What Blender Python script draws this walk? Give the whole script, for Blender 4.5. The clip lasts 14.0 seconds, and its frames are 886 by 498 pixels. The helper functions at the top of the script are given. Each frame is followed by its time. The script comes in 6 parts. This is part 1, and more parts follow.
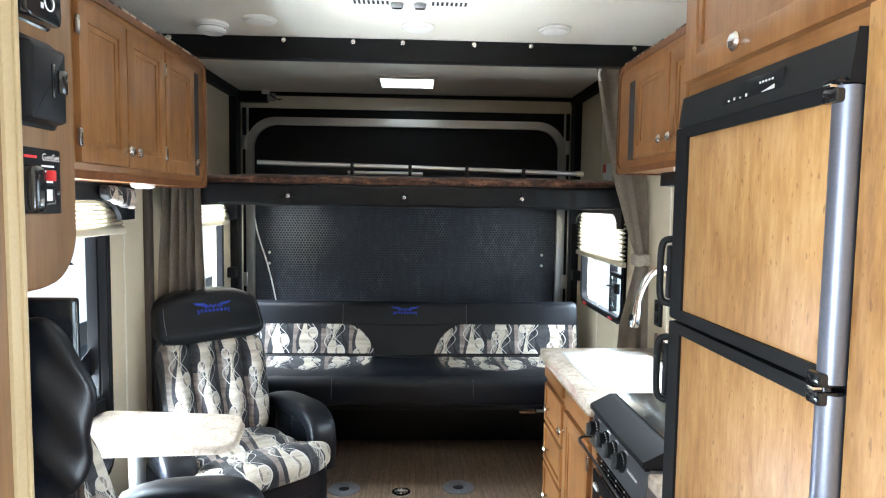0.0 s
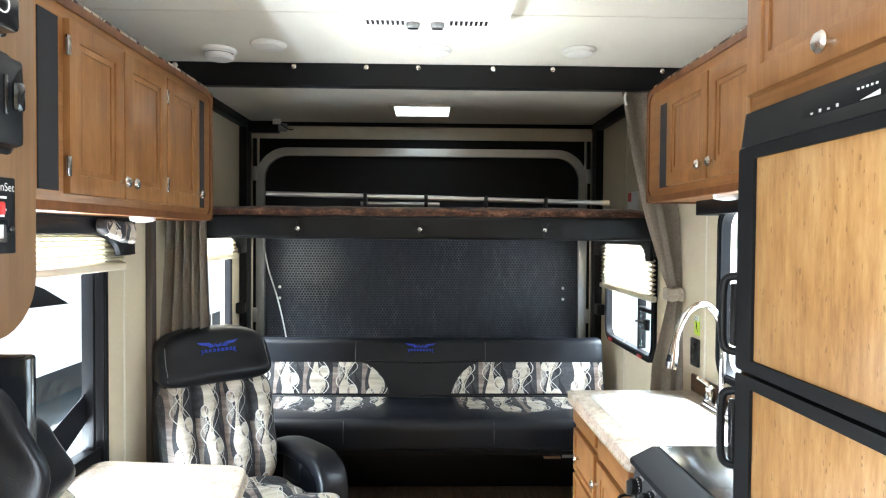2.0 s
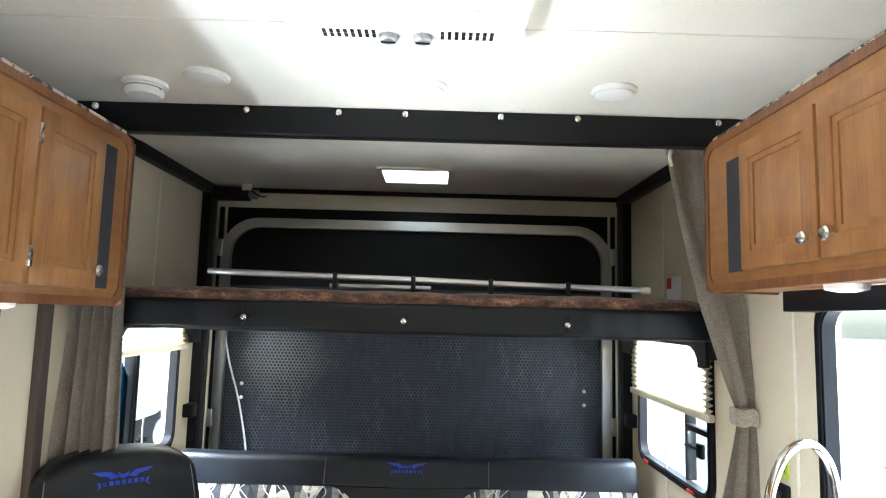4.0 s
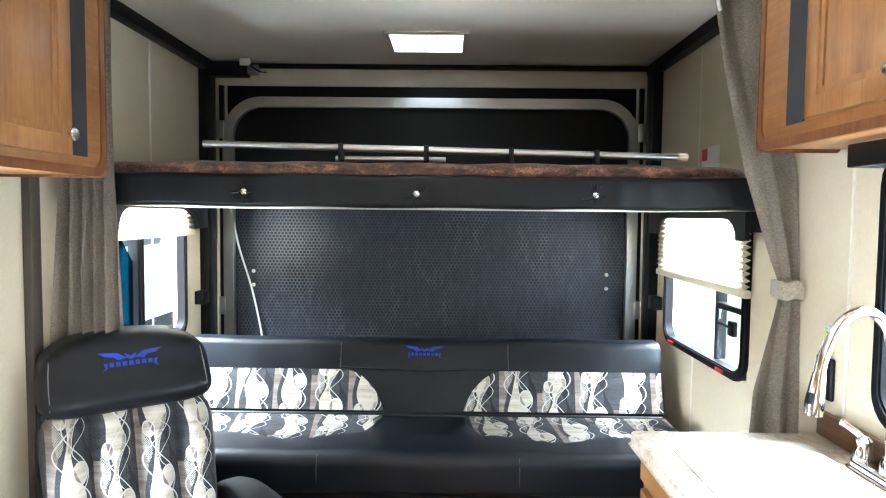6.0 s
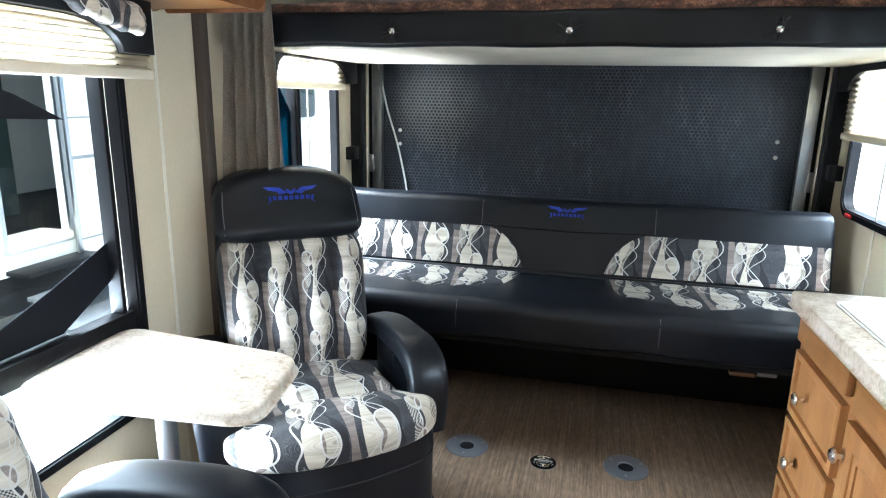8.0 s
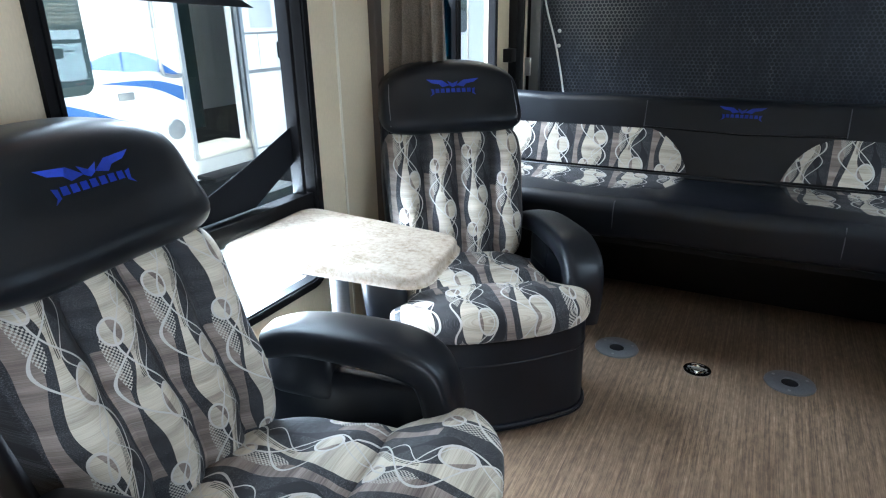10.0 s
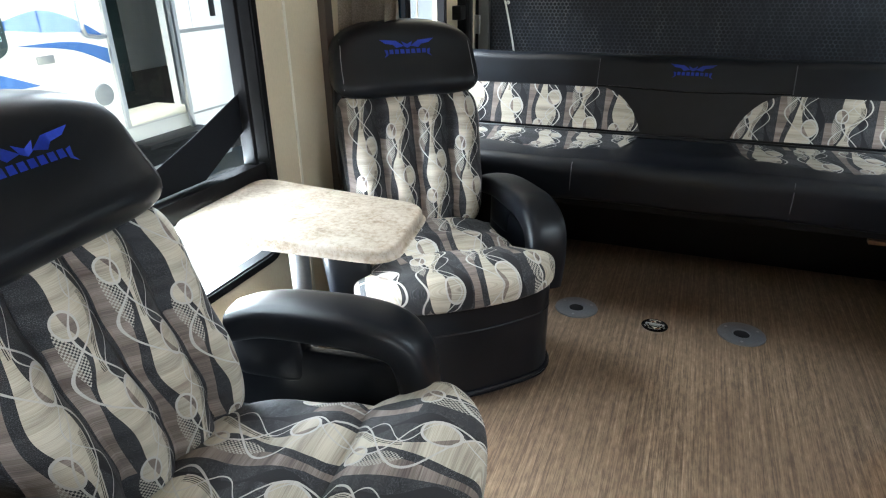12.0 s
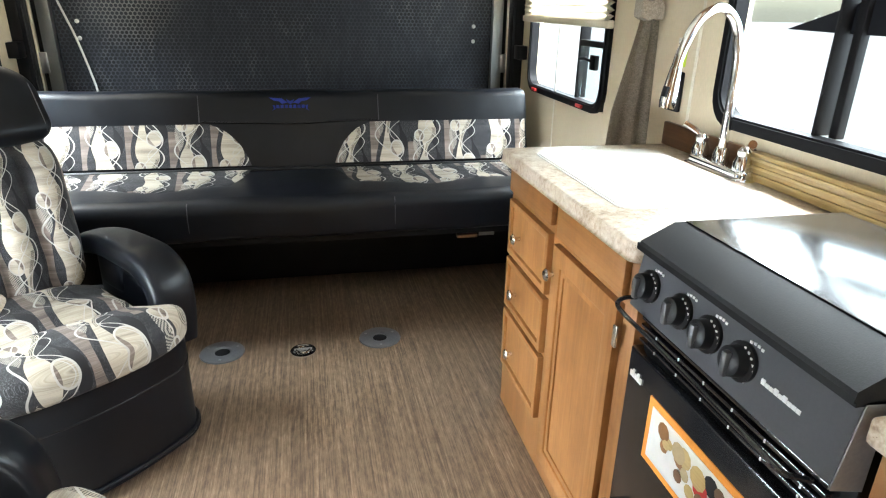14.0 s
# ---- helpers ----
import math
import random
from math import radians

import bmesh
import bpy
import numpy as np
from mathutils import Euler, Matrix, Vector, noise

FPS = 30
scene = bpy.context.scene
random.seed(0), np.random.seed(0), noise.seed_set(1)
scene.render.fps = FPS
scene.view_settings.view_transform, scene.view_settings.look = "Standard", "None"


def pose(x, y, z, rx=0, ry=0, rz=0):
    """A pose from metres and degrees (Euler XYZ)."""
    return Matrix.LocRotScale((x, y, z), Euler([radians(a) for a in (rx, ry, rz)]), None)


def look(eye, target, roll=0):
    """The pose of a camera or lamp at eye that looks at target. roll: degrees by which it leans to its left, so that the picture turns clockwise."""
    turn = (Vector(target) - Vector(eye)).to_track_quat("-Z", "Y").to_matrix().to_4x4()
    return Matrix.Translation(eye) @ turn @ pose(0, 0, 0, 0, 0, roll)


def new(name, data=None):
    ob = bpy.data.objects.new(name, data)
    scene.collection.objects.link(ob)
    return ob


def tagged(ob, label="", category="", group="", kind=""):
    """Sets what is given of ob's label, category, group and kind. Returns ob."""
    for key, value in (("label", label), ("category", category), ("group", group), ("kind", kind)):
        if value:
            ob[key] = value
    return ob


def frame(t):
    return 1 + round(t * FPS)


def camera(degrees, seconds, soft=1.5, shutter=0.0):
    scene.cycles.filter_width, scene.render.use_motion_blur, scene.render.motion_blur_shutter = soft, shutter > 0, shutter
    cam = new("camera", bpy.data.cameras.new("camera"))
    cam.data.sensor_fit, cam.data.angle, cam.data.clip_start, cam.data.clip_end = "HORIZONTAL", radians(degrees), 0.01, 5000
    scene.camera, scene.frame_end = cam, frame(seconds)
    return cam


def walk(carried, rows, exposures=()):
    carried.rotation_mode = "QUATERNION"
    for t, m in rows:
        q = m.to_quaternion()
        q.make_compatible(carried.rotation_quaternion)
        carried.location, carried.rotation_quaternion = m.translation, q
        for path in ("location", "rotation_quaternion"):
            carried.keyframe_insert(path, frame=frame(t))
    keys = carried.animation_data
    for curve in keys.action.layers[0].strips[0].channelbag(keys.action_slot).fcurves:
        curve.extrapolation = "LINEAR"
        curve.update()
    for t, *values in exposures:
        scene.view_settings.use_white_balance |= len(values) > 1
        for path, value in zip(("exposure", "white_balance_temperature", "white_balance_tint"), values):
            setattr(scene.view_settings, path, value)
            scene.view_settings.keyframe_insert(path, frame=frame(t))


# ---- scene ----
cam = camera(70.8, 14.0, soft=1.15)
PATH = [
    (0, (0.065, 0.258, 1.592), (0.153, 2.251, 1.448), 0.8),
    (0.5, (0.064, 0.261, 1.591), (0.131, 2.254, 1.441), 0.7),
    (1, (0.067, 0.267, 1.592), (0.104, 2.26, 1.431), 0.6),
    (1.5, (0.071, 0.289, 1.59), (0.097, 2.282, 1.433), 0.7),
    (2, (0.048, 0.442, 1.597), (0.093, 2.441, 1.551), 0.4),
    (2.5, (0.046, 0.653, 1.651), (0.13, 2.651, 1.707), -1.0),
    (2.7, (0.065, 0.727, 1.639), (0.139, 2.724, 1.729), -0.2),
    (4.8, (0.123, 1.302, 1.649), (0.134, 3.289, 1.876), 1.7),
    (5, (0.122, 1.323, 1.625), (0.116, 3.319, 1.754), 1.3),
    (5.5, (0.122, 1.342, 1.578), (0.112, 3.341, 1.546), 0.9),
    (6, (0.122, 1.34, 1.552), (0.097, 3.337, 1.442), 0.6),
    (6.5, (0.118, 1.334, 1.522), (0.059, 3.322, 1.316), 0.7),
    (7, (0.114, 1.332, 1.502), (0.018, 3.308, 1.214), 0.4),
    (7.5, (0.116, 1.338, 1.471), (-0.031, 3.299, 1.11), 1.2),
    (8, (0.112, 1.352, 1.412), (-0.341, 3.241, 0.937), 1.1),
    (8.5, (0.09, 1.317, 1.375), (-0.507, 3.138, 0.803), 0.6),
    (9, (0.089, 1.308, 1.35), (-0.618, 3.067, 0.713), -0.0),
    (9.2, (0.098, 1.303, 1.33), (-0.648, 3.042, 0.683), -0.2),
    (11.5, (0.025, 1.276, 1.297), (-0.879, 2.864, 0.484), -1.6),
    (12, (0.012, 1.307, 1.313), (-0.664, 3.001, 0.492), -0.8),
    (12.5, (0.034, 1.288, 1.322), (-0.343, 3.091, 0.543), 0.4),
    (13, (0.053, 1.299, 1.318), (-0.147, 3.144, 0.573), 0.4),
    (13.5, (0.079, 1.314, 1.334), (0.175, 3.168, 0.591), 0.4),
    (14, (0.068, 1.321, 1.329), (0.472, 3.138, 0.598), 1.2),
]
# seconds, stops, white balance
EXPOSURE = [(0.0, 0.80, 5800, 8), (2.5, 1.06, 6000, 8), (5.0, 1.35, 5650, 7), (5.5, 1.78, 5700, 8), (6.5, 1.26, 5750, 8), (7.5, 0.98, 5700, 7), (8.0, 0.84, 5600, 7), (9.0, 0.28, 5300, 7),
            (11.5, 0.28, 5900, 9), (12.0, 0.20, 6050, 8), (12.5, 0.35, 6400, 7), (13.0, 0.72, 6450, 8), (13.5, 0.84, 6400, 8), (14.0, 0.78, 6350, 8)]
walk(cam, [(t, look(eye, target, roll)) for t, eye, target, roll in PATH], EXPOSURE)

# ---------------------------------------------------------------- world, sun, window light
world = bpy.data.worlds.new("world")
scene.world = world
world.use_nodes = True
wn = world.node_tree
sky = wn.nodes.new("ShaderNodeTexSky")
sky.sky_type, sky.sun_disc = 'NISHITA', False
sky.sun_elevation, sky.sun_rotation = radians(72), radians(131)
wn.links.new(sky.outputs[0], wn.nodes["Background"].inputs[0])
wn.nodes["Background"].inputs[1].default_value = 0.15

sun = new("sun", bpy.data.lights.new("sun", 'SUN'))
sun.data.energy, sun.data.angle, sun.data.color = 5.0, radians(0.5), (1.0, 0.95, 0.88)
sun.matrix_world = look((2.3, -2.0, 9.5), (0, 0, 0))


def daylight(name, centre, aim, w, h, watts, colour=(0.90, 0.96, 1.0)):
    lamp = new(name, bpy.data.lights.new(name, 'AREA'))
    lamp.data.shape, lamp.data.size, lamp.data.size_y = 'RECTANGLE', w, h
    lamp.data.energy, lamp.data.color = watts, colour
    lamp.matrix_world = look(centre, aim)
    return lamp


daylight("sky_light_dinette", (-2.25, 2.5, 2.45), (-0.6, 2.5, 0.7), 1.6, 1.1, 170)
daylight("window_light_dinette", (-1.42, 2.50, 0.60), (0.4, 2.45, 0.35), 0.70, 0.26, 85)
daylight("ground_bounce_dinette", (-2.30, 2.5, 0.10), (-0.5, 2.4, 1.9), 1.5, 0.7, 140, (1.0, 0.97, 0.92))
daylight("sky_light_rear_left", (-2.05, 4.2, 2.35), (-0.6, 4.15, 0.8), 1.0, 0.9, 300)
daylight("sky_light_rear_right", (2.05, 4.15, 2.25), (0.6, 4.1, 0.8), 1.2, 0.9, 140)
daylight("window_light_rear_right", (1.42, 4.40, 1.10), (0.0, 4.2, 1.05), 1.50, 0.40, 13)
daylight("sky_light_kitchen", (2.20, 2.35, 2.55), (0.7, 2.35, 0.9), 1.6, 1.1, 150)
daylight("window_light_kitchen", (1.42, 2.68, 1.38), (0.0, 2.61, 1.05), 1.60, 0.68, 18)
daylight("ground_bounce_kitchen", (2.30, 2.35, 0.15), (0.6, 2.3, 1.9), 1.5, 0.7, 50, (1.0, 0.97, 0.92))
daylight("ground_bounce_rear_left", (-2.20, 4.15, -0.05), (-0.5, 4.0, 1.9), 1.2, 0.6, 190, (1.0, 0.97, 0.92))
daylight("ground_bounce_rear", (2.20, 4.1, -0.05), (0.5, 4.0, 1.9), 1.2, 0.6, 38, (1.0, 0.97, 0.92))
# two added lamps behind the camera, at invented openings out of view
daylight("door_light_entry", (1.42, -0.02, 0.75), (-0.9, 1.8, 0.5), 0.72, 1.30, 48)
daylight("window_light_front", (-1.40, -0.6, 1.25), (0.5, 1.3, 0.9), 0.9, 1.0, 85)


# ---------------------------------------------------------------- node helpers
class Ex:
    """A value in a node tree, with arithmetic."""

    def __init__(self, nt, sock):
        self.nt, self.sock = nt, sock

    def op(self, kind, *others):
        n = self.nt.nodes.new("ShaderNodeMath")
        n.operation = kind
        for i, v in enumerate((self, *others)):
            if isinstance(v, Ex):
                self.nt.links.new(v.sock, n.inputs[i])
            else:
                n.inputs[i].default_value = v
        return Ex(self.nt, n.outputs[0])

    def __add__(self, o): return self.op('ADD', o)
    def __sub__(self, o): return self.op('SUBTRACT', o)
    def __mul__(self, o): return self.op('MULTIPLY', o)
    def __truediv__(self, o): return self.op('DIVIDE', o)
    def lt(self, o): return self.op('LESS_THAN', o)
    def gt(self, o): return self.op('GREATER_THAN', o)
    def sin(self): return self.op('SINE')
    def frac(self): return self.op('FRACT')
    def floor(self): return self.op('FLOOR')
    def abs(self): return self.op('ABSOLUTE')
    def sqrt(self): return self.op('SQRT')


class Mat:
    """A principled material under construction."""

    def __init__(self, name, rough=0.5, metal=0.0):
        self.m = bpy.data.materials.new(name)
        self.m.use_nodes = True
        self.nt = self.m.node_tree
        self.b = self.nt.nodes["Principled BSDF"]
        self.b.inputs["Roughness"].default_value = rough
        self.b.inputs["Metallic"].default_value = metal
        tc = self.nt.nodes.new("ShaderNodeTexCoord")
        self.co = tc.outputs["Object"]
        self.uv = tc.outputs["UV"]

    def scaled(self, stretch, src=None):
        mp = self.nt.nodes.new("ShaderNodeMapping")
        mp.inputs["Scale"].default_value = stretch
        self.nt.links.new(src or self.co, mp.inputs[0])
        oi = self.nt.nodes.new("ShaderNodeObjectInfo")
        mul = self.nt.nodes.new("ShaderNodeMath")
        mul.operation = 'MULTIPLY'
        mul.inputs[1].default_value = 37.0
        self.nt.links.new(oi.outputs["Random"], mul.inputs[0])
        self.nt.links.new(mul.outputs[0], mp.inputs["Location"])
        return mp.outputs[0]

    def noise(self, stretch, detail=3.0, rough=0.55, src=None):
        n = self.nt.nodes.new("ShaderNodeTexNoise")
        n.inputs["Scale"].default_value = 1.0
        n.inputs["Detail"].default_value = detail
        n.inputs["Roughness"].default_value = rough
        self.nt.links.new(self.scaled(stretch, src), n.inputs["Vector"])
        return Ex(self.nt, n.outputs["Fac"])

    def voronoi(self, stretch, feature='F1'):
        n = self.nt.nodes.new("ShaderNodeTexVoronoi")
        n.feature = feature
        n.inputs["Scale"].default_value = 1.0
        self.nt.links.new(self.scaled(stretch), n.inputs["Vector"])
        return Ex(self.nt, n.outputs["Distance"])

    def ramp(self, fac, *stops):
        r = self.nt.nodes.new("ShaderNodeValToRGB")
        while len(r.color_ramp.elements) < len(stops):
            r.color_ramp.elements.new(0.5)
        for e, (p, c) in zip(r.color_ramp.elements, stops):
            e.position, e.color = p, (*c, 1)
        self.nt.links.new(fac.sock, r.inputs[0])
        return r.outputs[0]

    def mix(self, fac, a, b, how='MIX'):
        n = self.nt.nodes.new("ShaderNodeMix")
        n.data_type, n.blend_type = 'RGBA', how
        for i, v in ((0, fac), (6, a), (7, b)):
            if isinstance(v, Ex):
                self.nt.links.new(v.sock, n.inputs[i])
            elif isinstance(v, (int, float)):
                n.inputs[i].default_value = v
            elif isinstance(v, tuple):
                n.inputs[i].default_value = (*v, 1)
            else:
                self.nt.links.new(v, n.inputs[i])
        return n.outputs[2]

    def colour(self, sock):
        if isinstance(sock, tuple):
            self.b.inputs["Base Color"].default_value = (*sock, 1)
        else:
            self.nt.links.new(sock, self.b.inputs["Base Color"])
        return self

    def rough(self, ex):
        self.nt.links.new(ex.sock, self.b.inputs["Roughness"])
        return self

    def bump(self, ex, strength, dist=0.002):
        n = self.nt.nodes.new("ShaderNodeBump")
        n.inputs["Strength"].default_value = strength
        n.inputs["Distance"].default_value = dist
        self.nt.links.new(ex.sock, n.inputs["Height"])
        self.nt.links.new(n.outputs[0], self.b.inputs["Normal"])
        return self


def plain(name, c, rough=0.5, metal=0.0, vary=0.12, fine=180.0, coarse=4.0, bump=0.1, dist=0.0006, coat=0.0):
    """A surface of one colour with grain and faint wear at two scales."""
    m = Mat(name, rough, metal)
    a, b = m.noise((coarse,) * 3), m.noise((fine,) * 3, 2)
    f = a * 0.65 + b * 0.35
    lo, hi = tuple(v * (1 - vary) for v in c), tuple(min(v * (1 + vary), 1) for v in c)
    m.colour(m.ramp(f, (0.3, lo), (0.7, hi)))
    m.rough(a * 0.12 + (rough - 0.06))
    if bump:
        m.bump(b, bump, dist)
    if coat:
        m.b.inputs["Coat Weight"].default_value = coat
        m.b.inputs["Coat Roughness"].default_value = 0.15
    return m.m


def wood(name, dark, mid, light, axis=2, rough=0.34, coat=0.15, mottle=0.32):
    m = Mat(name, rough)
    st = [22.0, 22.0, 22.0]
    st[axis] = 1.6
    g = m.noise(tuple(st), 5, 0.6)
    st = [160.0, 160.0, 160.0]
    st[axis] = 5.0
    fine = m.noise(tuple(st), 2)
    blot = m.noise((9, 9, 5), 4, 0.65)
    f = g * (0.62 * (1 - mottle)) + fine * (0.38 * (1 - mottle)) + blot * mottle
    m.colour(m.ramp(f, (0.37, dark), (0.5, mid), (0.62, light)))
    m.rough(blot * 0.15 + (rough - 0.07))
    m.b.inputs["Coat Weight"].default_value = coat
    m.b.inputs["Coat Roughness"].default_value = 0.2
    m.bump(fine, 0.12, 0.0005)
    return m.m


def maple_print(name):
    """Printed maple laminate: short mottled flecks and small dark pores."""
    m = Mat(name, 0.42)
    cloud = m.noise((5, 5, 2.2), 3, 0.6)
    fleck = m.noise((46, 46, 9), 4, 0.7)
    grain = m.noise((150, 150, 7), 2)
    pore = m.noise((120, 120, 45), 1)
    f = cloud * 0.36 + fleck * 0.52 + grain * 0.12
    base = m.ramp(f, (0.36, (0.29, 0.135, 0.040)), (0.46, (0.42, 0.220, 0.072)), (0.54, (0.50, 0.285, 0.108)), (0.64, (0.58, 0.360, 0.160)))
    m.colour(m.mix(pore.gt(0.70) * 0.55, base, (0.16, 0.075, 0.028)))
    m.rough(fleck * 0.12 + 0.34)
    m.bump(grain, 0.08, 0.0004)
    return m.m


def leather(name, c, rough=0.38):
    m = Mat(name, rough)
    grain = m.voronoi((420, 420, 420))
    soft = m.noise((6, 6, 6), 3)
    crease = m.noise((26, 26, 40), 4, 0.65)
    m.colour(m.ramp(soft, (0.3, tuple(v * 0.75 for v in c)), (0.72, tuple(v * 1.3 for v in c))))
    m.rough(soft * 0.2 + (rough - 0.1))
    m.bump(grain * 0.35 + crease * 0.35, 0.2, 0.0016)
    m.b.inputs["Specular IOR Level"].default_value = 0.27
    return m.m


def swirl_fabric(name):
    """Woven upholstery: strings of cream drops on charcoal and taupe bands, with ringed discs and thin curling lines."""
    m = Mat(name, 0.85)
    sep = m.nt.nodes.new("ShaderNodeSeparateXYZ")
    m.nt.links.new(m.uv, sep.inputs[0])
    u, v = Ex(m.nt, sep.outputs[0]), Ex(m.nt, sep.outputs[1])
    P, Q, tau = 0.18, 0.31, 6.2832
    col = (u / P).floor()
    odd = (col * 0.5).frac() * 2.0                      # 1 on every second column
    even = odd * -1.0 + 1.0
    w = v + odd * 0.118 + (col * 0.25).floor() * 0.07 + (m.noise((5, 5, 1), 1, src=m.uv) - 0.5) * 0.03
    c = ((u / P).frac() - 0.5) * P + (m.noise((6, 4, 1), 1, src=m.uv) - 0.5) * 0.02
    ph = w * (tau / Q)
    s1, s2 = ph.sin(), (ph * 2.0 + 0.9).sin()
    # fine horizontal threads, and broad soft bands of tone across the cloth
    thread = m.noise((9, 900, 1), 2, src=m.uv)
    tone = m.noise((2.5, 26, 1), 3, 0.6, src=m.uv)
    weave = ((u * 2600.0).sin() * (v * 2600.0).sin()) * 0.5 + 0.5
    check = ((u * 780.0).sin() * (v * 780.0).sin()).gt(0.0)
    t = thread * 0.4 + tone * 0.6
    dark = m.ramp(t, (0.34, (0.007, 0.008, 0.010)), (0.5, (0.016, 0.017, 0.020)), (0.66, (0.038, 0.038, 0.041)))
    taupe = m.ramp(t, (0.36, (0.085, 0.066, 0.058)), (0.5, (0.19, 0.155, 0.135)), (0.64, (0.33, 0.285, 0.25)))
    cream = m.ramp(t, (0.36, (0.25, 0.215, 0.175)), (0.47, (0.42, 0.38, 0.305)), (0.61, (0.57, 0.525, 0.43)))
    black = (0.009, 0.009, 0.012)
    fleck = m.noise((420, 700, 1), 2, 0.7, src=m.uv)
    patch = m.noise((16, 34, 1), 3, 0.6, src=m.uv)
    dark = m.mix(fleck.gt(0.56) * (patch * 1.6 - 0.35), dark, (0.13, 0.135, 0.15))
    # bands behind the drops
    body = m.mix((c + s1 * 0.012 + 0.058).lt(0.0) * even.op('MAXIMUM', (ph * 0.5).sin().gt(0.2)), dark, taupe)
    lobe = (c - 0.050 + (ph + 1.3).sin() * 0.016).abs().lt(s2 * 0.008 + 0.012)
    body = m.mix(lobe, body, black)
    # a checked lens between two bows
    lens = (c + 0.058 + s1 * 0.014).abs().lt((ph + 2.6).sin() * 0.030 - 0.012)
    body = m.mix(lens * check, body, (0.42, 0.40, 0.35))
    # the string of drops: one broad drop on even columns, two slimmer ones on odd columns
    mid = (ph + 1.0).sin() * 0.010 - 0.006
    half = (s1 * 0.5 + 0.5) * (s1 * 0.5 + 0.5) * (even * 0.041 + odd * 0.025) + (s2 * 0.5 + 0.5) * (odd * 0.020 + even * 0.005) + 0.008
    off = (c - mid).abs()
    drop = off.lt(half)
    body = m.mix(drop, body, cream)
    # bundles of hairlines along the edge of the drops
    edge = (off - half + 0.006).abs().lt(0.010) * (c - mid).gt(0.0) * (ph * 1.0 + 2.0).sin().gt(0.1)
    hair = ((off - half) * 1500.0).sin().gt(0.15) * edge
    body = m.mix(hair, body, m.mix(drop, (0.46, 0.44, 0.40), black))
    # ringed discs that overlap the drops
    def disc(du, dw, r):
        ev = ((w / Q + dw).frac() - 0.5) * Q
        ex = c - du
        return (ex * ex + ev * ev * 0.72).sqrt() / r
    r1, r2 = disc(0.032, 0.03, 0.030), disc(-0.034, 0.47, 0.023)
    for rr in (r1, r2):
        body = m.mix(rr.lt(1.0), body, m.mix(drop, cream, taupe))
    ring = (r1 - 1.0).abs().lt(0.085).op('MAXIMUM', (r2 - 1.0).abs().lt(0.10))
    # thin curling lines
    l1 = (c - (ph + 0.5).sin() * 0.068).abs().lt(0.0031)
    l2 = (c + (ph + 1.9).sin() * 0.050 - 0.016).abs().lt(0.0025)
    l3 = (c - 0.030 - (ph * 2.0 + 2.2).sin() * 0.030).abs().lt(0.0017)
    lines = ring.op('MAXIMUM', l1).op('MAXIMUM', l2).op('MAXIMUM', l3)
    body = m.mix(lines, body, m.mix(thread, (0.36, 0.35, 0.33), (0.60, 0.58, 0.54)))
    m.colour(body)
    m.b.inputs["Sheen Weight"].default_value = 0.04
    m.bump(weave + thread * 0.6 + lines * 0.5, 0.25, 0.0006)
    return m.m


def honeycomb(name):
    m = Mat(name, 0.42)
    sep = m.nt.nodes.new("ShaderNodeSeparateXYZ")
    m.nt.links.new(m.co, sep.inputs[0])
    x, z = Ex(m.nt, sep.outputs[0]), Ex(m.nt, sep.outputs[2])
    s = 0.021
    def cell(ox, oz):
        a = ((x / s + ox).frac() - 0.5) * s
        b = ((z / (s * 1.732) + oz).frac() - 0.5) * (s * 1.732)
        return (a * a + b * b).sqrt()
    d = cell(0, 0).op('MINIMUM', cell(0.5, 0.5))
    pit = d.lt(0.0082)
    scuff = m.noise((3.5, 3.5, 1.6), 5, 0.7)
    dust = m.noise((40, 40, 14), 4, 0.7)
    base = m.ramp(scuff * 0.6 + dust * 0.4, (0.36, (0.022, 0.026, 0.036)), (0.54, (0.047, 0.053, 0.069)), (0.72, (0.15, 0.15, 0.16)))
    # cell walls paler in an oval towards the upper left
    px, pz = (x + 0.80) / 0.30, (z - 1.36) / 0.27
    pale_patch = ((px * px + pz * pz) * -1.0 + 1.0).op('MAXIMUM', 0.0) * (pit * -1.0 + 1.0) * (dust * 0.6 + 0.5)
    base = m.mix(pale_patch * 0.75, base, (0.20, 0.20, 0.195))
    m.colour(m.mix(pit * (scuff * 1.5 - 0.1), base, (0.007, 0.008, 0.010)))
    m.b.inputs["Specular IOR Level"].default_value = 0.3
    m.rough(scuff * 0.25 + 0.42)
    m.bump(pit * -1.0 + dust * 0.25, 0.6, 0.0022)
    return m.m


def floor_vinyl(name):
    m = Mat(name, 0.42)
    a = m.noise((150, 2.2, 1), 3, 0.6)
    b = m.noise((520, 14, 1), 2)
    c = m.noise((1.6, 1.6, 1), 3)
    knots = m.noise((90, 30, 1), 2)
    f = a * 0.42 + b * 0.33 + knots * 0.25
    base = m.ramp(f, (0.36, (0.075, 0.050, 0.033)), (0.47, (0.145, 0.099, 0.065)), (0.57, (0.235, 0.170, 0.115)), (0.68, (0.35, 0.27, 0.195)))
    base = m.mix(0.35, base, m.ramp(c, (0.35, (0.6, 0.58, 0.56)), (0.65, (1, 1, 1))), 'MULTIPLY')
    m.colour(base)
    m.rough(c * 0.2 + 0.30)
    m.bump(b + a, 0.25, 0.0008)
    return m.m


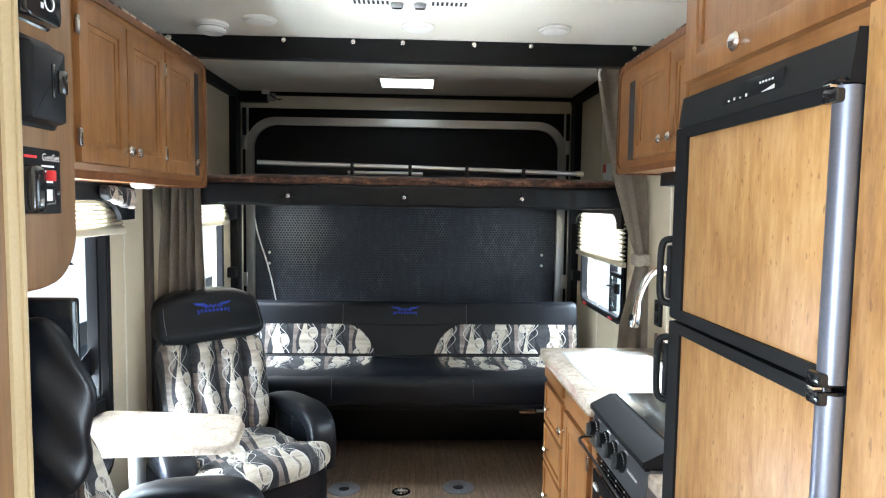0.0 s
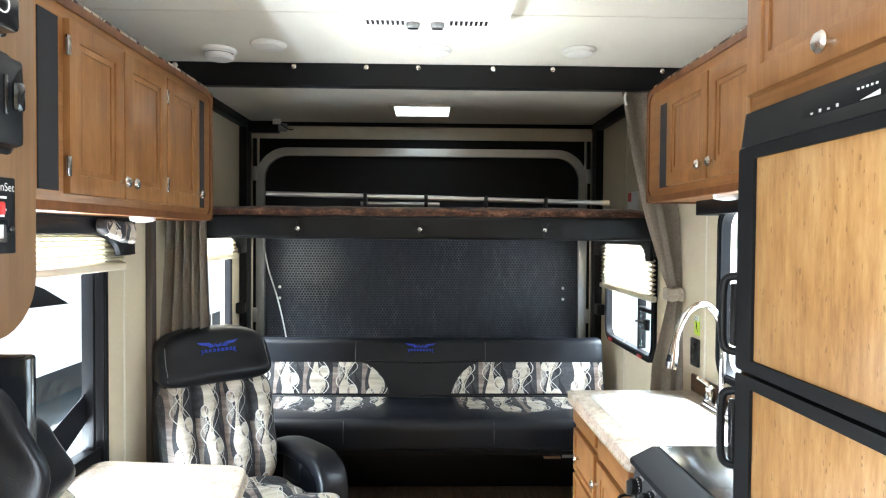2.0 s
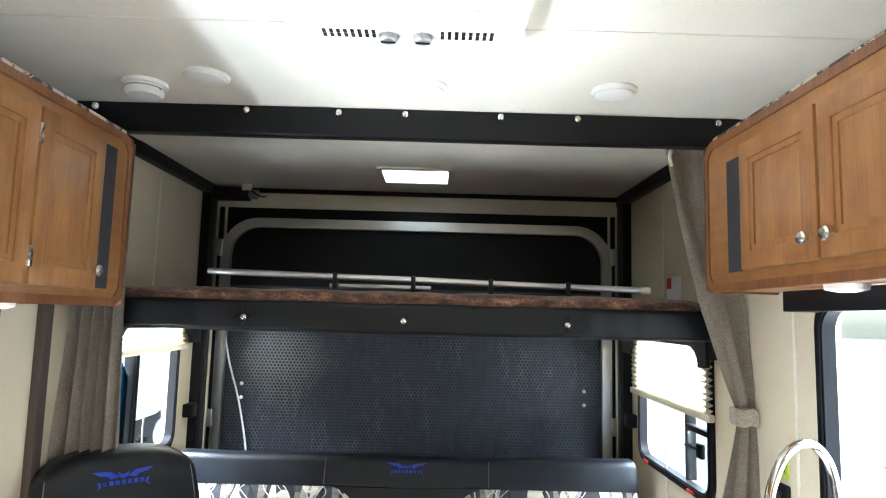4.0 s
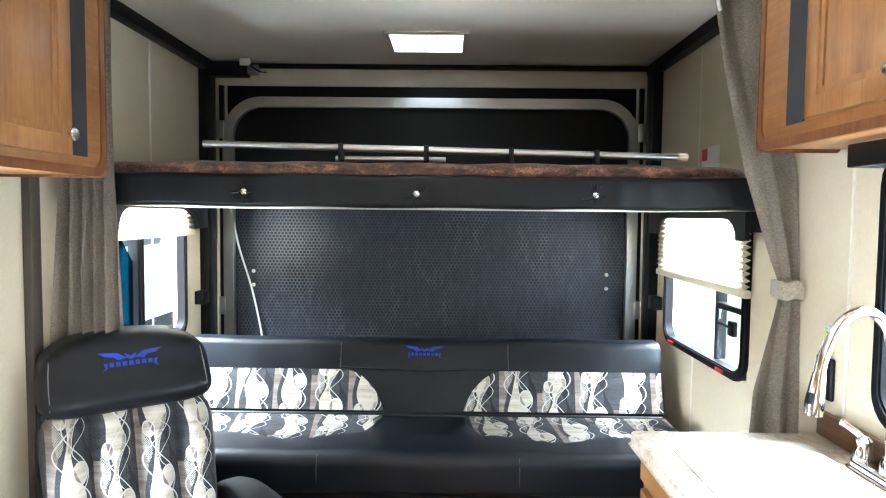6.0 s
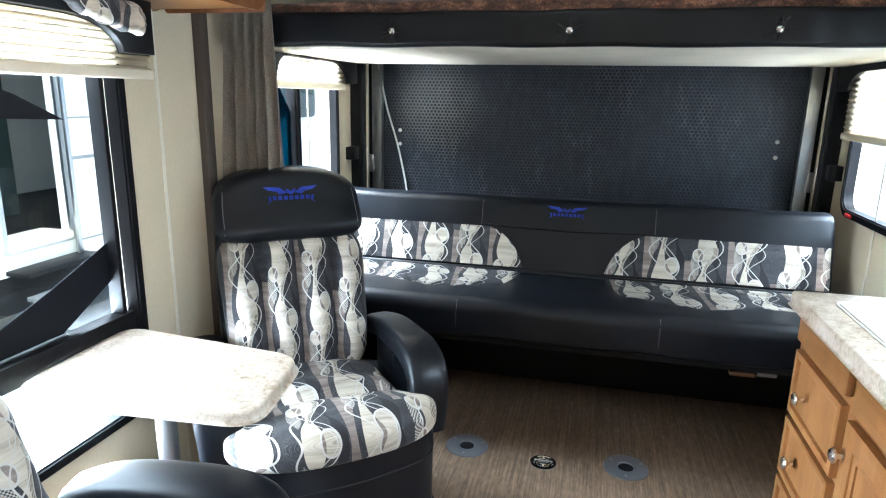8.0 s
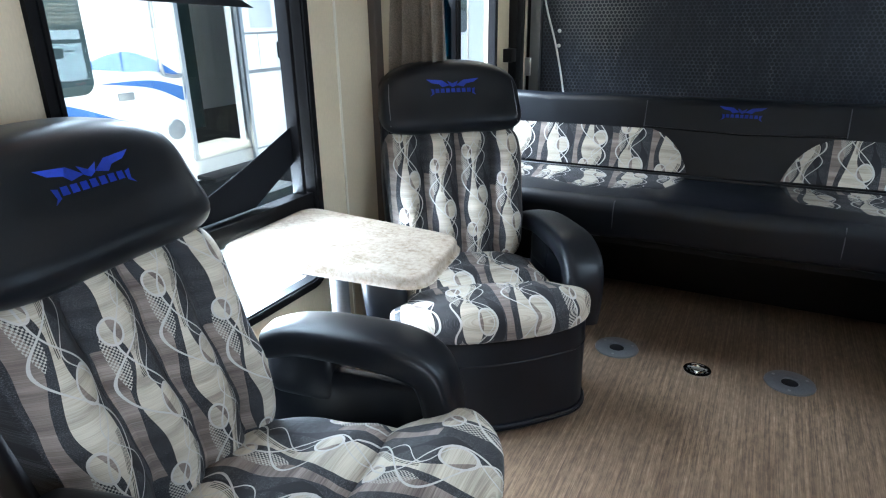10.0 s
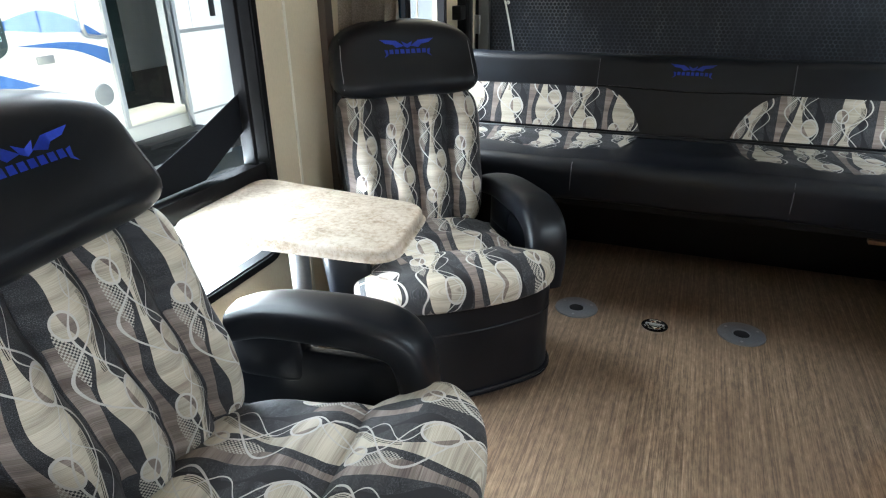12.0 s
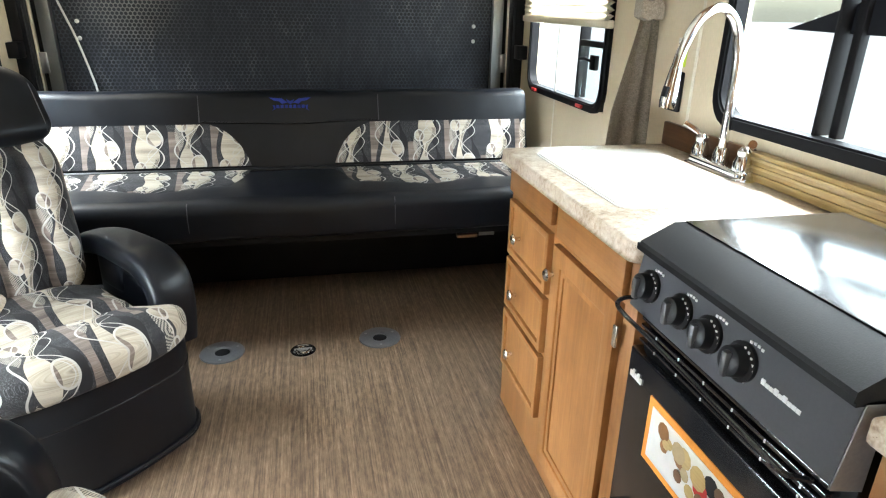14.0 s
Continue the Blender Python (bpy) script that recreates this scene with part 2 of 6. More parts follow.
def granite_laminate(name):
    m = Mat(name, 0.28)
    a = m.noise((9, 9, 9), 5, 0.7)
    b = m.noise((70, 70, 70), 3, 0.7)
    spk = m.voronoi((160, 160, 160))
    base = m.ramp(a * 0.55 + b * 0.45, (0.36, (0.23, 0.165, 0.110)), (0.45, (0.41, 0.335, 0.25)), (0.55, (0.54, 0.475, 0.39)), (0.68, (0.64, 0.59, 0.52)))
    base = m.mix(spk.lt(0.13) * b.gt(0.52), base, (0.20, 0.14, 0.10))
    m.colour(base)
    m.rough(a * 0.15 + 0.30)
    return m.m


def wall_vinyl(name, c):
    m = Mat(name, 0.6)
    a, b = m.noise((2.2, 2.2, 1.2), 3), m.noise((240, 240, 60), 2)
    m.colour(m.ramp(a * 0.6 + b * 0.4, (0.35, tuple(v * 0.90 for v in c)), (0.65, tuple(min(v * 1.06, 1) for v in c))))
    m.bump(b, 0.15, 0.0006)
    return m.m


def woven(name, dark, light):
    m = Mat(name, 0.9)
    n1, n2 = m.noise((260, 260, 260), 2), m.noise((14, 14, 5), 3)
    chev = m.noise((110, 110, 190), 2)
    crack = m.voronoi((150, 150, 150), 'DISTANCE_TO_EDGE').lt(0.07)
    base = m.ramp(n1 * 0.4 + chev * 0.35 + n2 * 0.25, (0.36, dark), (0.62, light))
    m.colour(m.mix(crack * 0.3, base, tuple(v * 0.45 for v in dark)))
    m.b.inputs["Sheen Weight"].default_value = 0.1
    m.bump(n1 + chev - crack * 0.6, 0.4, 0.001)
    return m.m


def plush(name):
    m = Mat(name, 0.95)
    a, b = m.noise((18, 18, 40), 5, 0.7), m.noise((150, 150, 150), 2)
    m.colour(m.ramp(a * 0.7 + b * 0.3, (0.38, (0.020, 0.008, 0.005)), (0.52, (0.095, 0.040, 0.022)), (0.64, (0.30, 0.15, 0.085))))
    m.b.inputs["Sheen Weight"].default_value = 0.25
    m.bump(a + b, 0.6, 0.004)
    return m.m


def glow(name, c, strength):
    m = Mat(name, 0.4)
    m.colour(c)
    m.b.inputs["Emission Color"].default_value = (*c, 1)
    m.b.inputs["Emission Strength"].default_value = strength
    return m.m


def glass(name, rough=0.0, tint=(0.93, 0.97, 0.97)):
    m = bpy.data.materials.new(name)
    m.use_nodes = True
    nt = m.node_tree
    nt.nodes.remove(nt.nodes["Principled BSDF"])
    tr, gl, mx = nt.nodes.new("ShaderNodeBsdfTransparent"), nt.nodes.new("ShaderNodeBsdfGlossy"), nt.nodes.new("ShaderNodeMixShader")
    mx.inputs[0].default_value = 0.05
    tr.inputs[0].default_value = (*tint, 1)
    gl.inputs["Roughness"].default_value = rough
    out = nt.nodes["Material Output"]
    nt.links.new(tr.outputs[0], mx.inputs[1])
    nt.links.new(gl.outputs[0], mx.inputs[2])
    nt.links.new(mx.outputs[0], out.inputs[0])
    return m


def shade_cloth(name):
    m = bpy.data.materials.new(name)
    m.use_nodes = True
    nt = m.node_tree
    b = nt.nodes["Principled BSDF"]
    b.inputs["Base Color"].default_value = (0.80, 0.74, 0.62, 1)
    b.inputs["Roughness"].default_value = 0.85
    tl, mx = nt.nodes.new("ShaderNodeBsdfTranslucent"), nt.nodes.new("ShaderNodeMixShader")
    tl.inputs[0].default_value = (0.85, 0.80, 0.70, 1)
    mx.inputs[0].default_value = 0.5
    out = nt.nodes["Material Output"]
    nt.links.new(b.outputs[0], mx.inputs[1])
    nt.links.new(tl.outputs[0], mx.inputs[2])
    nt.links.new(mx.outputs[0], out.inputs[0])
    return m


BLACK_LEATHER = leather("black_leather", (0.0050, 0.0061, 0.0088), 0.36)
BLACK_VINYL = leather("black_vinyl", (0.0050, 0.0055, 0.0070), 0.40)
FABRIC = swirl_fabric("swirl_upholstery")
WOOD = wood("stained_maple", (0.175, 0.072, 0.021), (0.25, 0.112, 0.036), (0.325, 0.157, 0.056), mottle=0.5)
WOOD_H = wood("stained_maple_cross", (0.17, 0.070, 0.020), (0.245, 0.109, 0.034), (0.32, 0.153, 0.053), axis=1, mottle=0.5)
WOOD_EDGE = wood("stained_maple_edge", (0.10, 0.034, 0.011), (0.155, 0.057, 0.019), (0.21, 0.088, 0.031))
FRIDGE_WOOD = maple_print("maple_laminate")
PANEL_WOOD = wood("partition_laminate", (0.12, 0.060, 0.023), (0.16, 0.086, 0.036), (0.21, 0.116, 0.051), rough=0.45, coat=0.05)
DARK_WOOD = wood("walnut_splash", (0.07, 0.035, 0.018), (0.12, 0.06, 0.03), (0.17, 0.09, 0.045), axis=1)
FLOOR_VINYL = floor_vinyl("woven_look_vinyl")
GRANITE = granite_laminate("granite_laminate")
WALL_VINYL = wall_vinyl("beige_wall_vinyl", (0.60, 0.52, 0.375))
CEILING_WHITE = wall_vinyl("ceiling_panel", (0.75, 0.725, 0.635))
FRAME_BLACK = plain("matte_black_window_frame", (0.007, 0.007, 0.008), 0.55)
FRAME_BLACK.node_tree.nodes["Principled BSDF"].inputs["Specular IOR Level"].default_value = 0.08
EDGE_METAL = plain("satin_aluminium_edge", (0.22, 0.235, 0.285), 0.45, 0.8, 0.12)
CORNER_TAN = plain("tan_corner_trim", (0.40, 0.31, 0.175), 0.5)
RAIL_WOOD = wood("oak_rail", (0.34, 0.235, 0.085), (0.46, 0.34, 0.14), (0.56, 0.44, 0.21), axis=1)
SHADE_TAUPE = plain("shade_taupe", (0.060, 0.046, 0.036), 0.7)
BATTEN = plain("cream_batten", (0.70, 0.66, 0.56), 0.5)
HONEYCOMB = honeycomb("honeycomb_ramp_mat")
ALUMINIUM = plain("brushed_aluminium", (0.56, 0.57, 0.58), 0.34, 1.0, 0.1)
SOCKET_METAL = plain("pale_zinc", (0.20, 0.21, 0.23), 0.40, 0.6, 0.25)
DULL_METAL = plain("dull_grey_metal", (0.34, 0.35, 0.36), 0.45, 0.8, 0.15)
CHROME = plain("chrome", (0.80, 0.80, 0.80), 0.10, 1.0, 0.04, bump=0)
NICKEL = plain("satin_nickel", (0.80, 0.78, 0.74), 0.26, 1.0, 0.05, bump=0)
BLACK_PLASTIC = plain("black_plastic", (0.012, 0.0125, 0.014), 0.4)
BLACK_METAL = plain("black_powder_coat", (0.008, 0.008, 0.009), 0.45)
BLACK_GLOSS = plain("black_gloss_enamel", (0.010, 0.011, 0.013), 0.16, vary=0.1, bump=0.03, coat=0.5)
GLOSS_TOP = plain("black_glass_top", (0.012, 0.013, 0.013), 0.22, vary=0.15, bump=0.06, coat=0.8)
LID_BLACK = plain("speckled_black_enamel", (0.018, 0.019, 0.020), 0.62, vary=0.4, fine=500, bump=0.35)
for dark_coat in (BLACK_PLASTIC, BLACK_METAL, LID_BLACK):
    dark_coat.node_tree.nodes["Principled BSDF"].inputs["Specular IOR Level"].default_value = 0.14
STOVE_GREY = plain("stove_panel_grey", (0.058, 0.061, 0.068), 0.42)
SEAM = plain("dark_grey_stitching", (0.06, 0.062, 0.07), 0.7, vary=0.3, fine=600)
THREAD = plain("pale_grey_stitching", (0.16, 0.165, 0.18), 0.7, vary=0.3, fine=600)
GREY_FELT = plain("black_hook_strip", (0.020, 0.020, 0.022), 0.95, fine=400, bump=0.5)
WHITE_PLASTIC = plain("white_plastic", (0.78, 0.78, 0.75), 0.4, vary=0.05)
WHITE_GLOSS = plain("white_sink_cover", (0.84, 0.83, 0.79), 0.25, vary=0.03, bump=0.03)
CREAM_PLASTIC = plain("cream_plastic", (0.70, 0.63, 0.49), 0.5, vary=0.06)
PLUSH = plush("brown_plush")
CURTAIN = woven("taupe_curtain", (0.24, 0.205, 0.165), (0.47, 0.41, 0.34))
BLUE_PRINT = plain("blue_print", (0.014, 0.048, 0.47), 0.5, vary=0.3)
RED_PAINT = plain("red_enamel", (0.42, 0.012, 0.02), 0.22, coat=0.4)
RED_PRINT = plain("red_print", (0.55, 0.03, 0.03), 0.5)
WHITE_PRINT = plain("white_print", (0.72, 0.72, 0.72), 0.5, vary=0.05)
GREEN_PRINT = plain("lime_label", (0.52, 0.70, 0.04), 0.5)
ORANGE_PRINT = plain("orange_label", (0.80, 0.30, 0.04), 0.5)
GLASS = glass("window_glass")
TEAL_GLASS = glass("tinted_window_glass", tint=(0.05, 0.20, 0.27))
SHADE_CLOTH = shade_cloth("pleated_shade_cloth")
DECAL = plain("black_window_graphic", (0.008, 0.009, 0.012), 0.6)
DECAL.node_tree.nodes["Principled BSDF"].inputs["Specular IOR Level"].default_value = 0.1
LAMP_ON = glow("ceiling_lamp_diffuser", (0.90, 1.0, 0.98), 2.4)
BODY_WHITE = plain("motorhome_white", (0.80, 0.81, 0.82), 0.25, vary=0.04, coarse=0.8)
BODY_BLUE = plain("motorhome_blue", (0.05, 0.13, 0.36), 0.25, vary=0.2, coarse=1.5)
FROSTED = plain("frosted_door_glass", (0.50, 0.53, 0.55), 0.35, vary=0.15, coarse=2.0)
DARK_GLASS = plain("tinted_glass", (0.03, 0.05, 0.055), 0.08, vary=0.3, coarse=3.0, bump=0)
ASPHALT = plain("pale_concrete_lot", (0.45, 0.45, 0.43), 0.85, vary=0.2, coarse=0.7, fine=60, bump=0.4, dist=0.004)
TYRE = plain("tyre_rubber", (0.02, 0.02, 0.02), 0.8)


# ---------------------------------------------------------------- mesh helpers
def part(name, bm, material, parent=None, label="", uv=None, angle=0.6):
    """Links a bmesh as one mesh object, under a thing or a part when parent is given."""
    bmesh.ops.recalc_face_normals(bm, faces=bm.faces[:])
    for f in bm.faces:
        f.smooth = True
    for e in bm.edges:
        if len(e.link_faces) == 2 and e.calc_face_angle(0) > angle:
            e.smooth = False
    if uv:
        lay = bm.loops.layers.uv.new("pattern")
        for f in bm.faces:
            for lp in f.loops:
                lp[lay].uv = uv(lp.vert.co)
    me = bpy.data.meshes.new(name)
    bm.to_mesh(me)
    bm.free()
    me.materials.append(material)
    ob = new(name, me)
    if parent:
        ob.parent = parent
        if parent.name in BASES:
            ob.matrix_parent_inverse = BASES[parent.name].inverted()
    if label:
        ob["label"] = label
    return ob


BASES = {}


def thing(name, at, label, category, group="", rz=0.0, local=False, dx=0.0):
    """An Empty at a thing's base. Its parts are meshed in the world's coordinates, or in its own when local; dx sets the whole thing over."""
    ob = new(name)
    ob.empty_display_size = 0.05
    ob.matrix_basis = pose(at[0] + dx, at[1], at[2], 0, 0, rz)
    if not local:
        BASES[ob.name] = pose(*at, 0, 0, rz)
    return tagged(ob, label, category, group)


def bare(name, bm, material, kind="structure", label="", category="", **kw):
    return tagged(part(name, bm, material, None, label, **kw), kind=kind, category=category)


def absorb(dst, *others):
    for src in others:
        me = bpy.data.meshes.new("tmp")
        src.to_mesh(me)
        src.free()
        dst.from_mesh(me)
        bpy.data.meshes.remove(me)
    return dst


def box(x0, x1, y0, y1, z0, z1, bev=0.0, seg=2):
    bm = bmesh.new()
    bmesh.ops.create_cube(bm, size=1.0)
    for v in bm.verts:
        v.co = ((x0 + x1) / 2 + v.co.x * (x1 - x0), (y0 + y1) / 2 + v.co.y * (y1 - y0), (z0 + z1) / 2 + v.co.z * (z1 - z0))
    if bev:
        bmesh.ops.bevel(bm, geom=bm.edges[:], offset=bev, segments=seg, affect='EDGES', profile=0.5)
    return bm


def cyl(p0, p1, r0, r1=None, seg=18):
    p0, p1 = Vector(p0), Vector(p1)
    d = p1 - p0
    bm = bmesh.new()
    m = Matrix.Translation((p0 + p1) / 2) @ d.to_track_quat("Z", "Y").to_matrix().to_4x4()
    bmesh.ops.create_cone(bm, cap_ends=True, segments=seg, radius1=r0, radius2=r0 if r1 is None else r1, depth=d.length, matrix=m)
    return bm


def tube(pts, r, seg=10, closed=False, squash=(1, 1), up=(0, 0, 1), square=1.0):
    """Sweeps a round or oval section along a line of points."""
    pts = [Vector(p) for p in pts]
    n = len(pts)
    rs = r if isinstance(r, (list, tuple)) else [r] * n
    bm = bmesh.new()
    rings = []
    for i, p in enumerate(pts):
        a = pts[i - 1] if (i or closed) else pts[0]
        b = pts[(i + 1) % n] if (i < n - 1 or closed) else pts[-1]
        d = (b - a).normalized()
        s = d.cross(Vector(up)) if i == 0 else s - d * s.dot(d)
        s = s.normalized() if s.length > 1e-4 else (d.orthogonal()).normalized()
        q = s.cross(d)
        rings.append([bm.verts.new(p + rs[i] * (squash[0] * math.copysign(abs(math.cos(t)) ** square, math.cos(t)) * s + squash[1] * math.copysign(abs(math.sin(t)) ** square, math.sin(t)) * q)) for t in (2 * math.pi * k / seg for k in range(seg))])
    for i in range(n if closed else n - 1):
        a, b = rings[i], rings[(i + 1) % n]
        for k in range(seg):
            bm.faces.new((a[k], a[(k + 1) % seg], b[(k + 1) % seg], b[k]))
    if not closed:
        bm.faces.new(rings[0])
        bm.faces.new(rings[-1][::-1])
    return bm


def curve(pts, n=8):
    """Points of a smooth line through the given ones."""
    pts = [Vector(p) for p in pts]
    out = []
    for i in range(len(pts) - 1):
        p0, p1, p2, p3 = pts[max(i - 1, 0)], pts[i], pts[i + 1], pts[min(i + 2, len(pts) - 1)]
        for k in range(n):
            t = k / n
            out.append(0.5 * (2 * p1 + (p2 - p0) * t + (2 * p0 - 5 * p1 + 4 * p2 - p3) * t * t + (3 * p1 - p0 - 3 * p2 + p3) * t ** 3))
    return out + [pts[-1]]


def on(axis, a, u, v):
    return {"x": (a, u, v), "y": (u, a, v), "z": (u, v, a)}[axis]


def rrect(u0, u1, v0, v1, r, n=5, rs=None):
    """A rectangle with rounded corners, from the lower left one on; rs: a radius for each."""
    rs = rs or (r,) * 4
    out = []
    for (cu, cv, a0), q in zip(((u0, v0, 180), (u1, v0, 270), (u1, v1, 0), (u0, v1, 90)), rs):
        su, sv = (1 if cu == u0 else -1), (1 if cv == v0 else -1)
        for k in range(n + 1):
            t = radians(a0 + 90 * k / n)
            out.append((cu + su * q + q * math.cos(t), cv + sv * q + q * math.sin(t)))
    return out


def prism(outline, axis, a, b, bev=0.0, seg=2):
    bm = bmesh.new()
    lo = [bm.verts.new(on(axis, a, u, v)) for u, v in outline]
    hi = [bm.verts.new(on(axis, b, u, v)) for u, v in outline]
    n = len(outline)
    rims = []
    for vs in (lo, hi):
        f = bm.faces.new(vs)
        rims += f.edges[:]
    for i in range(n):
        bm.faces.new((lo[i], lo[(i + 1) % n], hi[(i + 1) % n], hi[i]))
    bmesh.ops.remove_doubles(bm, verts=bm.verts[:], dist=1e-6)
    if bev:
        bmesh.ops.bevel(bm, geom=[e for e in rims if e.is_valid], offset=bev, segments=seg, affect='EDGES', profile=0.5)
    return bm


def hoop(outer, inner, axis, a, b):
    """A flat frame between two outlines of equal count."""
    bm = bmesh.new()
    n = len(outer)
    r = [[bm.verts.new(on(axis, q, u, v)) for u, v in line] for line, q in ((outer, a), (outer, b), (inner, b), (inner, a))]
    for i in range(n):
        j = (i + 1) % n
        for k in range(4):
            s, t = r[k], r[(k + 1) % 4]
            bm.faces.new((s[i], s[j], t[j], t[i]))
    return bm


def soft(hx, hy, hz, p=5.0, cuts=10, fn=None):
    """A rounded block, half sizes hx, hy, hz; fn bends each point given its unit position."""
    bm = bmesh.new()
    bmesh.ops.create_cube(bm, size=2.0)
    bmesh.ops.subdivide_edges(bm, edges=bm.edges[:], cuts=cuts, use_grid_fill=True)
    for v in bm.verts:
        c = v.co
        k = (abs(c.x) ** p + abs(c.y) ** p + abs(c.z) ** p) ** (-1 / p)
        u = c * k
        q = Vector((u.x * hx, u.y * hy, u.z * hz))
        v.co = fn(q, u) if fn else q
    return bm


def bolster(outline, x0, x1, n, fn=None, edge=0.014):
    """A padded length along x with the section outline (y, z), ends slightly drawn in; fn nudges each point."""
    cy, cz = sum(p[0] for p in outline) / len(outline), sum(p[1] for p in outline) / len(outline)
    xs = [x0, x0 + edge * 0.3, x0 + edge] + [x0 + (x1 - x0) * k / n for k in range(1, n)] + [x1 - edge, x1 - edge * 0.3, x1]
    inset = [edge, edge * 0.3, 0.0] + [0.0] * (n - 1) + [0.0, edge * 0.3, edge]
    bm = bmesh.new()
    rings = []
    for x, d in zip(xs, inset):
        ring = []
        for y, z in outline:
            v = Vector((0, y - cy, z - cz))
            v = v * (1 - d / max(v.length, 1e-3)) + Vector((x, cy, cz))
            ring.append(bm.verts.new(fn(v) if fn else v))
        rings.append(ring)
    m = len(outline)
    for a, b in zip(rings, rings[1:]):
        for k in range(m):
            bm.faces.new((a[k], a[(k + 1) % m], b[(k + 1) % m], b[k]))
    bm.faces.new(rings[0])
    bm.faces.new(rings[-1][::-1])
    return bm


def turn(profile, at=(0, 0, 0), seg=24, axis=(0, 0, 1)):
    """A turned solid from (radius, height) pairs."""
    bm = bmesh.new()
    m = Matrix.Translation(at) @ Vector(axis).to_track_quat("Z", "Y").to_matrix().to_4x4()
    rings = [[bm.verts.new(m @ Vector((max(r, 1e-4) * math.cos(t), max(r, 1e-4) * math.sin(t), h))) for t in (2 * math.pi * k / seg for k in range(seg))] for r, h in profile]
    for a, b in zip(rings, rings[1:]):
        for k in range(seg):
            bm.faces.new((a[k], a[(k + 1) % seg], b[(k + 1) % seg], b[k]))
    bm.faces.new(rings[0])
    bm.faces.new(rings[-1][::-1])
    return bm


def slab_with_holes(axis, a, b, u0, u1, v0, v1, holes):
    """A wall between a and b along the axis, with rectangular openings (u0, u1, v0, v1) cut through it."""
    us = sorted({u0, u1, *(h[0] for h in holes), *(h[1] for h in holes)})
    vs = sorted({v0, v1, *(h[2] for h in holes), *(h[3] for h in holes)})
    def solid(i, j):
        if not (0 <= i < len(us) - 1 and 0 <= j < len(vs) - 1):
            return False
        cu, cv = (us[i] + us[i + 1]) / 2, (vs[j] + vs[j + 1]) / 2
        return not any(h[0] < cu < h[1] and h[2] < cv < h[3] for h in holes)
    bm = bmesh.new()
    def quad(*pts):
        bm.faces.new([bm.verts.new(p) for p in pts])
    for i in range(len(us) - 1):
        for j in range(len(vs) - 1):
            if not solid(i, j):
                continue
            p, q, r, s = us[i], us[i + 1], vs[j], vs[j + 1]
            for k in (a, b):
                quad(on(axis, k, p, r), on(axis, k, q, r), on(axis, k, q, s), on(axis, k, p, s))
            for ok, e in ((solid(i - 1, j), (p, r, p, s)), (solid(i + 1, j), (q, r, q, s)), (solid(i, j - 1), (p, r, q, r)), (solid(i, j + 1), (p, s, q, s))):
                if not ok:
                    quad(on(axis, a, e[0], e[1]), on(axis, a, e[2], e[3]), on(axis, b, e[2], e[3]), on(axis, b, e[0], e[1]))
    bmesh.ops.remove_doubles(bm, verts=bm.verts[:], dist=1e-5)
    return bm


def stud(at, out, r=0.012, name="button", parent=None, material=None, label=""):
    """A domed button on a surface with outward direction out."""
    return part(name, turn([(r, 0), (r * 0.95, r * 0.35), (r * 0.6, r * 0.75), (r * 0.15, r * 0.92)], at, 14, out), material or CHROME, parent, label)


def knob(at, out, parent):
    """A turned cabinet knob."""
    return part("knob", turn([(0.007, 0), (0.0055, 0.008), (0.007, 0.013), (0.0160, 0.017), (0.0172, 0.021), (0.013, 0.026), (0.003, 0.0285)], at, 16, out), NICKEL, parent, "satin nickel knob")


def lettering(words, size, m, material, parent, align='LEFT'):
    """Flat letters in Blender's own font, laid in place by m."""
    txt = bpy.data.curves.new("caption", 'FONT')
    txt.body, txt.size, txt.align_x = words, size, align
    tmp = new("caption_tmp", txt)
    me = bpy.data.meshes.new_from_object(tmp.evaluated_get(bpy.context.evaluated_depsgraph_get()))
    bpy.data.objects.remove(tmp)
    bm = bmesh.new()
    bm.from_mesh(me)
    bmesh.ops.transform(bm, matrix=m, verts=bm.verts[:])
    return part("caption", bm, material, parent, "lettering " + words)


# ---------------------------------------------------------------- the shell of the trailer
LX, RX, BACK, FRONT, TOP = -1.24, 1.24, 4.95, -1.45, 2.375
WIN_L = (2.09, 2.93, 0.43, 1.62)        # dinette window: y0, y1, z0, z1
WIN_LS = (3.78, 4.49, 0.94, 1.62)
WIN_K = (1.90, 2.95, 1.03, 1.72)
WIN_RS = (3.67, 4.55, 0.93, 1.60)
ADDED_GAP_R = (-0.40, 0.36, 0.0, 1.98)    # this opening and the next are invented, out of view, for added lamps
ADDED_GAP_L = (-1.10, -0.10, 0.70, 1.80)

bare("floor", box(LX - 0.06, RX + 0.06, FRONT - 0.06, BACK + 0.05, -0.06, 0.0), FLOOR_VINYL, label="brown woven-look vinyl floor", category="floor")
bare("ceiling", box(LX - 0.06, RX + 0.06, FRONT - 0.06, BACK + 0.05, TOP, TOP + 0.08), CEILING_WHITE, label="off-white panelled ceiling", category="ceiling")
wall_left = bare("wall_left", slab_with_holes("x", LX - 0.055, LX, FRONT - 0.055, BACK + 0.05, 0.0, TOP, [WIN_L, WIN_LS, ADDED_GAP_L]), WALL_VINYL, label="beige vinyl-covered side wall", category="wall")
wall_right = bare("wall_right", slab_with_holes("x", RX, RX + 0.055, FRONT - 0.055, BACK + 0.05, 0.0, TOP, [WIN_K, WIN_RS, ADDED_GAP_R]), WALL_VINYL, label="beige vinyl-covered side wall", category="wall")
bare("wall_front", box(LX, RX, FRONT - 0.055, FRONT, 0.0, TOP), WALL_VINYL, label="plain beige end wall", category="wall")
